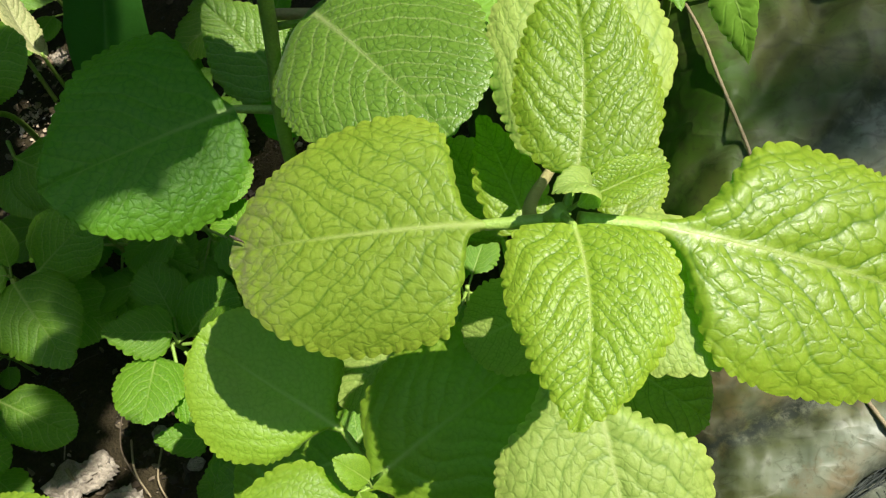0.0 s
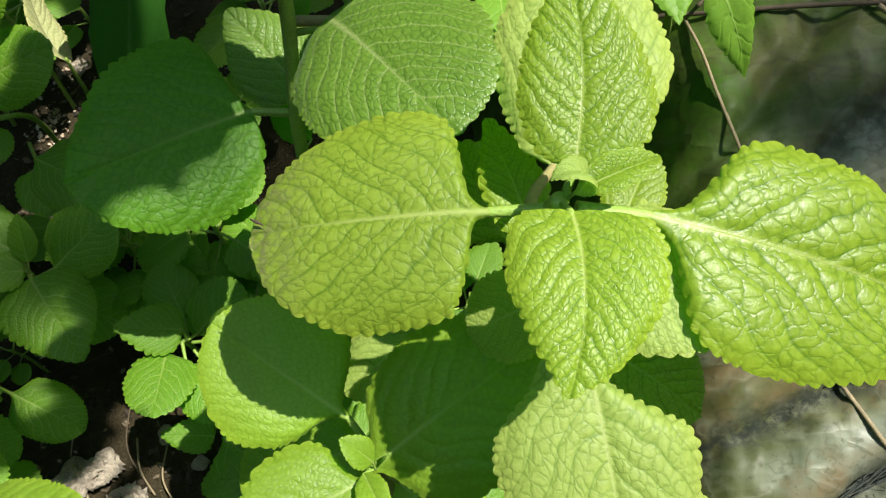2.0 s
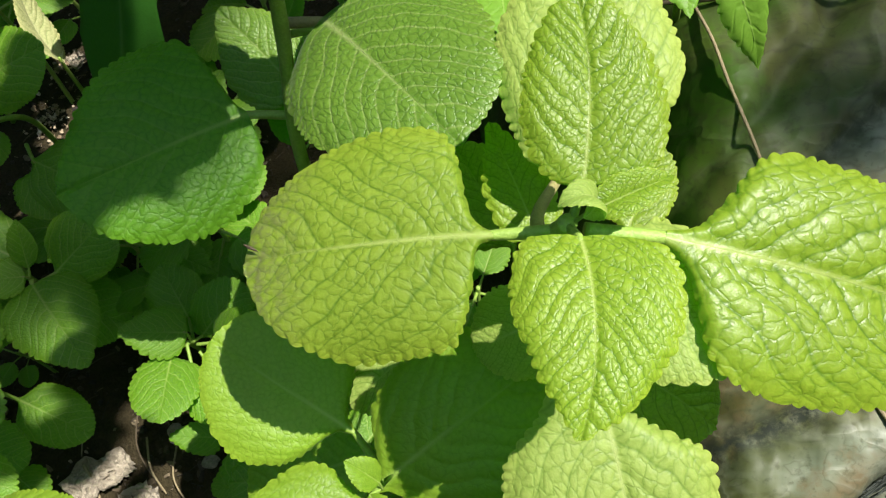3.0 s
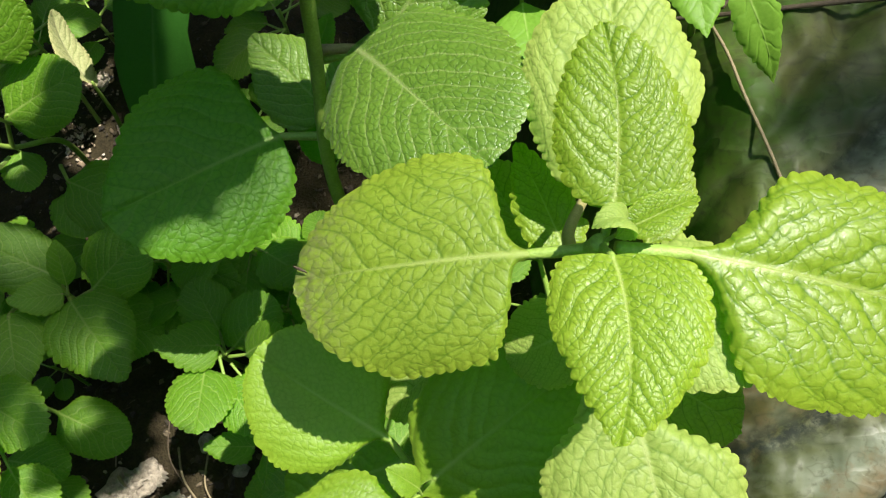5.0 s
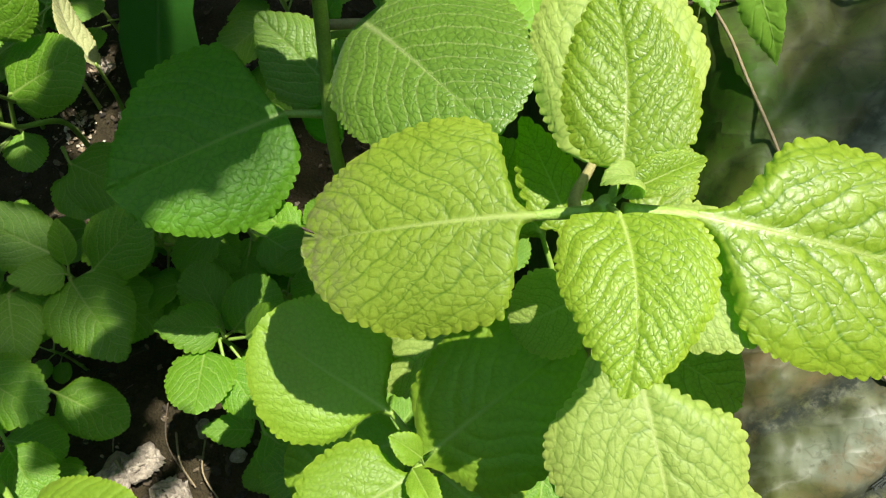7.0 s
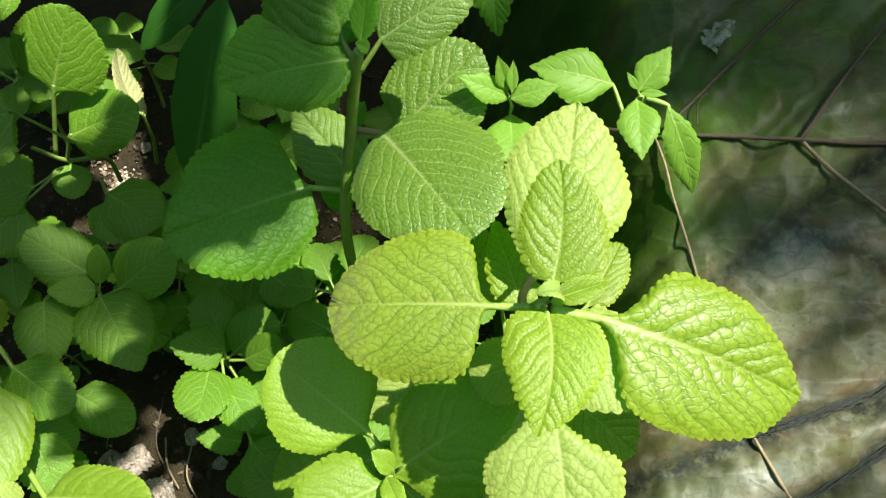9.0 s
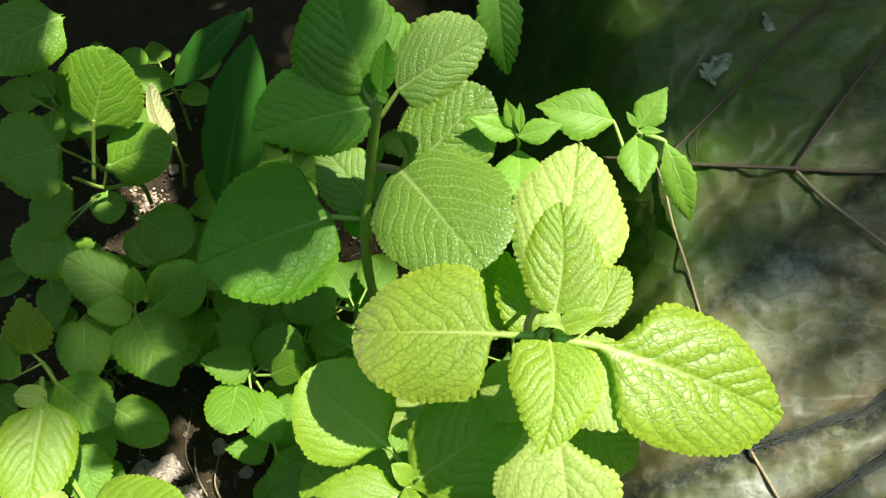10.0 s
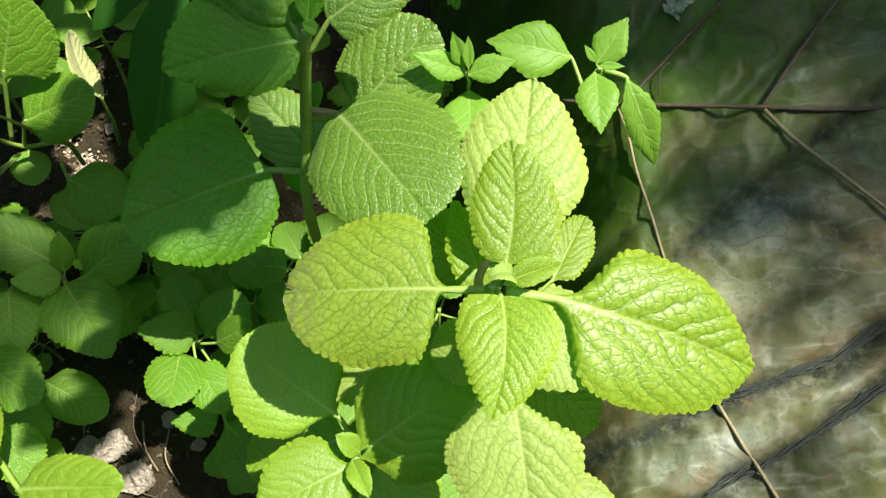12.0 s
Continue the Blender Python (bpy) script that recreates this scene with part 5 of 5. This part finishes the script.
# unseen shrubs, added round the bed to block low sky and give green fill
def shrub(seed):
    rng = np.random.default_rng(seed)
    ob = tagged(new("shrub"), "unseen green shrub added round the bed for greenish fill light", "shrub", "shrubs round the bed")
    for i in range(5):
        a = 6.283 * i / 5 + rng.uniform(-0.3, 0.3)
        r = rng.uniform(0.25, 0.5)
        v, f = tube([(0, 0, -0.02), (0.4 * r * math.cos(a), 0.4 * r * math.sin(a), 0.5), (r * math.cos(a), r * math.sin(a), 1.2)], 0.02, 0.006, 8, 16, 0.05, i)
        link("branch", v, f, TWIG, ob)
    n = 1900
    d = rng.normal(size=(n, 3))
    d /= np.linalg.norm(d, axis=1)[:, None]
    r = rng.uniform(0.25, 1.0, n) ** 0.4
    lumpy = np.array([1 + 0.35 * noise.noise(Vector(q) * 2.2 + Vector((seed, 0, 0))) for q in d])
    c = d * (r * lumpy)[:, None] * np.array([0.62, 0.62, 0.85]) + np.array([0, 0, 0.92])
    c[:, 2] = np.maximum(c[:, 2], 0.06)
    verts, faces = [], []
    for p in c:
        m = Euler((rng.uniform(-0.9, 0.9), rng.uniform(-0.9, 0.9), rng.uniform(0, 6.28))).to_matrix()
        L, w = rng.uniform(0.09, 0.15), rng.uniform(0.028, 0.045)
        o = len(verts)
        for t, q in ((-0.5, 0.08), (-0.1, 1.0), (0.5, 0.05)):
            for sd in (-1, 0, 1):
                verts.append(Vector(p) + m @ Vector((sd * q * w, t * L, -0.3 * w * abs(sd) - 0.1 * L * t * t)))
        for rr in range(2):
            for sd in range(2):
                i = o + rr * 3 + sd
                faces.append((i, i + 1, i + 4, i + 3))
    link("foliage", verts, faces, HEDGE_LEAF, ob, True, "many small green leaves")
    return ob


shrubs = [shrub(1), shrub(2), shrub(3)]
shrub_rng = np.random.default_rng(9)
for i in range(26):
    a = 6.283 * i / 26
    r = 2.3 + 0.35 * (i % 2) + shrub_rng.uniform(-0.1, 0.1)
    m = pose(r * math.cos(a), 0.4 + r * math.sin(a), 0, 0, 0, shrub_rng.uniform(0, 360))
    size = shrub_rng.uniform(1.0, 1.45)
    if i < 3:
        shrubs[i].matrix_world = m
        made = shrubs[i]
    else:
        made = copy_thing(shrubs[i % 3], m)
    made.scale = (size, size, size * shrub_rng.uniform(1.0, 1.25))


# dry twigs across the sheet
def twig(points, r0, r1, label, mat=TWIG, sub=()):
    v, f = tube(points, r0, r1, 8, 12 * len(points), 0.10, len(points))
    ob = link("twig", v, f, mat)
    for i, p in enumerate(sub):
        v, f = tube(p, r1 * 0.85, r1 * 0.6, 8, 24, 0.12, i)
        link("side_branch", v, f, mat, ob)
    return tagged(ob, label, "twig")


twig([(0.150, 0.548, 0.443), (0.2194, 0.5254, 0.4775), (0.2693, 0.5179, 0.494), (0.3236, 0.5181, 0.501), (0.3616, 0.5156, 0.508), (0.4129, 0.5238, 0.506), (0.47, 0.528, 0.515)], 0.0019, 0.0025, "dark dry branching twig across the plastic sheet", TWIG, [[(0.3236, 0.5181, 0.501), (0.3791, 0.6068, 0.524), (0.47, 0.735, 0.548)]])
twig([(0.2050, 0.529, 0.479), (0.224, 0.5516, 0.486), (0.2905, 0.6327, 0.510), (0.3307, 0.6805, 0.524), (0.41, 0.772, 0.548)], 0.0015, 0.0019, "dark dry twig lying over the shaded plastic sheet")
twig([(0.3255, 0.5150, 0.501), (0.3454, 0.4886, 0.502), (0.3721, 0.4699, 0.498), (0.4026, 0.4427, 0.498), (0.44, 0.41, 0.497)], 0.0021, 0.0016, "pale dry twig lit by the sun on the sheet", TWIG_PALE)
twig([(0.1999, 0.5321, 0.4638), (0.2076, 0.4943, 0.469), (0.213, 0.4549, 0.4715), (0.2302, 0.415, 0.4575), (0.2451, 0.3802, 0.4428), (0.2589, 0.3479, 0.4353), (0.2711, 0.3174, 0.4297), (0.2813, 0.2962, 0.420), (0.2898, 0.276, 0.4144), (0.3006, 0.2644, 0.4015), (0.3144, 0.2386, 0.4015), (0.3222, 0.2259, 0.4), (0.3356, 0.2162, 0.389), (0.36, 0.18, 0.383)], 0.0012, 0.0017, "long thin dry twig under the broad leaves", TWIG_PALE)
twig([(0.2351, 0.5341, 0.4832), (0.2335, 0.552, 0.492), (0.2405, 0.563, 0.4965), (0.2465, 0.559, 0.493)], 0.0007, 0.0004, "tiny curled brown tendril on the plastic sheet", TWIG)


# litter on the soil
def shard(rng, size):
    """A flat broken crumb with an uneven outline."""
    m = 8
    ring = np.array([(math.cos(6.283 * k / m), math.sin(6.283 * k / m)) for k in range(m)]) * rng.uniform(0.55, 1.25, (m, 1)) * size * np.array([1.0, rng.uniform(0.45, 0.9)])
    thick = size * rng.uniform(0.15, 0.4)
    verts = [(p, q, rng.uniform(-0.3, 0.1) * thick) for p, q in ring]
    verts += [(0.75 * p, 0.75 * q, thick * rng.uniform(0.6, 1.3)) for p, q in ring]
    verts += [(0, 0, thick * rng.uniform(0.8, 1.5))]
    faces = [(k, (k + 1) % m, m + (k + 1) % m, m + k) for k in range(m)] + [(m + k, m + (k + 1) % m, 2 * m) for k in range(m)]
    return verts, faces + [list(range(m))[::-1]]


def rubble(center, spread, count, seed):
    rng = np.random.default_rng(seed)
    for _ in range(count):
        size = rng.choice((0.0016, 0.0026, 0.0042, 0.0065), p=(0.3, 0.35, 0.25, 0.1))
        v, f = shard(rng, size)
        ob = link("stone_chip", v, f, CHIP, None, False)
        near = rng.normal(size=2)
        ob.location = (center[0] + near[0] * spread, center[1] + near[1] * spread * 1.3, 0.004 + 0.010 * math.exp(-near[0] ** 2 - near[1] ** 2))
        ob.rotation_euler = (rng.uniform(-0.6, 0.6), rng.uniform(-0.6, 0.6), rng.uniform(0, 6.28))
        tagged(ob, "small pale crumbly chip of stone on dark soil", "stone chip", "stone chips")


rubble((-0.538, 0.663, 0.01), 0.013, 130, 3)
rubble((-0.585, 0.722, 0.01), 0.015, 90, 4)
rubble((-0.590, 0.815, 0.01), 0.014, 50, 5)


def soil_litter():
    """Crumbs, dry flakes and bits of stalk strewn over the soil."""
    rng = np.random.default_rng(17)
    verts, faces = [], []
    for _ in range(5200):
        x, y = rng.uniform(-0.75, 0.16), rng.uniform(0.02, 1.0)
        z = 0.012 * noise.noise(Vector((x * 9, y * 9, 1))) + 0.005
        size = rng.choice((0.0015, 0.003, 0.005, 0.007), p=(0.45, 0.3, 0.18, 0.07))
        if rng.uniform() < 0.12:
            v, f = tube([(-2.4 * size, 0, 0), (0, 0.5 * size * rng.uniform(-1, 1), 0.3 * size), (2.4 * size, 0, 0)], 0.10 * size + 0.0003, 0.08 * size + 0.0002, 5, 6)
        else:
            v, f = shard(rng, size)
        m = pose(x, y, z, rng.uniform(-25, 25), rng.uniform(-25, 25), rng.uniform(0, 360))
        o = len(verts)
        verts += [m @ Vector(p) for p in v]
        faces += [[o + k for k in q] for q in f]
    ob = link("soil_litter", verts, faces, LITTER, None, False)
    return tagged(ob, "dry crumbs, flakes and stalk bits strewn on soil", "litter", kind="stuff")


soil_litter()


def dead_leaf(at, size, turn, seed):
    rng = np.random.default_rng(seed)
    nu, nv = 24, 15
    verts = []
    ph = rng.uniform(0, 6.28, 3)
    for i in range(nu):
        s = i / (nu - 1)
        w = math.sin(math.pi * min(1, max(0.02, s))) ** 0.7 * 0.42 * (1 + 0.15 * math.sin(9 * s + ph[0]))
        for j in range(nv):
            c = 2 * j / (nv - 1) - 1
            z = 0.10 * math.sin(6 * s + ph[1]) + 0.10 * c * c + 0.05 * math.sin(9 * c + ph[2] + 4 * s) + 0.05 * math.sin(23 * c + 17 * s + ph[0]) + rng.uniform(-0.03, 0.03)
            w = w * (1 + rng.uniform(-0.05, 0.05))
            verts.append((size * c * w, size * (s - 0.5), size * (z + 0.12)))
    ob = link("dead_leaf", verts, grid_faces(nu, nv), DEAD, None, False)
    ob.matrix_world = pose(*at, rng.uniform(-12, 12), rng.uniform(-12, 12), turn)
    return tagged(ob, "curled grey-brown dead leaf on dark soil", "dead leaf", "dead leaves")


dead_leaf((-0.3932, 0.2154, 0.012), 0.056, 20, 1)
dead_leaf((-0.3647, 0.2273, 0.012), 0.050, -10, 2)
dead_leaf((-0.3213, 0.1926, 0.012), 0.056, 75, 3)
dead_leaf((-0.3007, 0.2725, 0.012), 0.026, 30, 4)
dead_leaf((-0.2553, 0.2429, 0.012), 0.022, 110, 5)
dead_leaf((-0.0017, 0.3558, 0.08), 0.035, 60, 6)
dead_leaf((-0.5173, 0.7386, 0.008), 0.022, 160, 7)
dead_leaf((-0.5637, 0.8222, 0.02), 0.034, 10, 8)
twig([(-0.4019, 0.2322, 0.02), (-0.3853, 0.2088, 0.012), (-0.3679, 0.1776, 0.008)], 0.0022, 0.0018, "short pale dry stick on dark soil", TWIG_PALE)
twig([(-0.3587, 0.3233, 0.01), (-0.3482, 0.258, 0.01), (-0.3061, 0.2084, 0.012)], 0.0010, 0.0008, "thin brown dry stalk on dark soil", TWIG)
twig([(-0.338, 0.268, 0.012), (-0.322, 0.232, 0.020), (-0.300, 0.205, 0.014)], 0.0014, 0.0010, "thin greenish dry stalk on dark soil", TWIG_PALE)
twig([(-0.300, 0.262, 0.012), (-0.292, 0.222, 0.022), (-0.268, 0.190, 0.013)], 0.0012, 0.0009, "thin greenish dry stalk on dark soil", TWIG_PALE)
twig([(-0.352, 0.215, 0.012), (-0.318, 0.180, 0.018), (-0.296, 0.172, 0.012)], 0.0011, 0.0008, "thin brown dry stalk on dark soil", TWIG)


# small shards standing in for an insect and an insect spot on the leaves
def speck(at, size, turn, label):
    v, f = shard(np.random.default_rng(int(1000 * size * 97)), size)
    ob = link("dry_fleck", [(1.6 * p, 0.55 * q, r) for p, q, r in v], f, TWIG, None, False)
    ob.matrix_world = pose(*at, 0, 0, turn)
    return tagged(ob, label, "dry fleck", "flecks on the leaves")


speck((0.1360, 0.2268, 0.6245), 0.0022, 8, "small dark insect spot on a bright leaf")
speck((-0.0510, 0.2530, 0.6120), 0.0026, -25, "brown shard standing in for a small insect at a leaf tip")
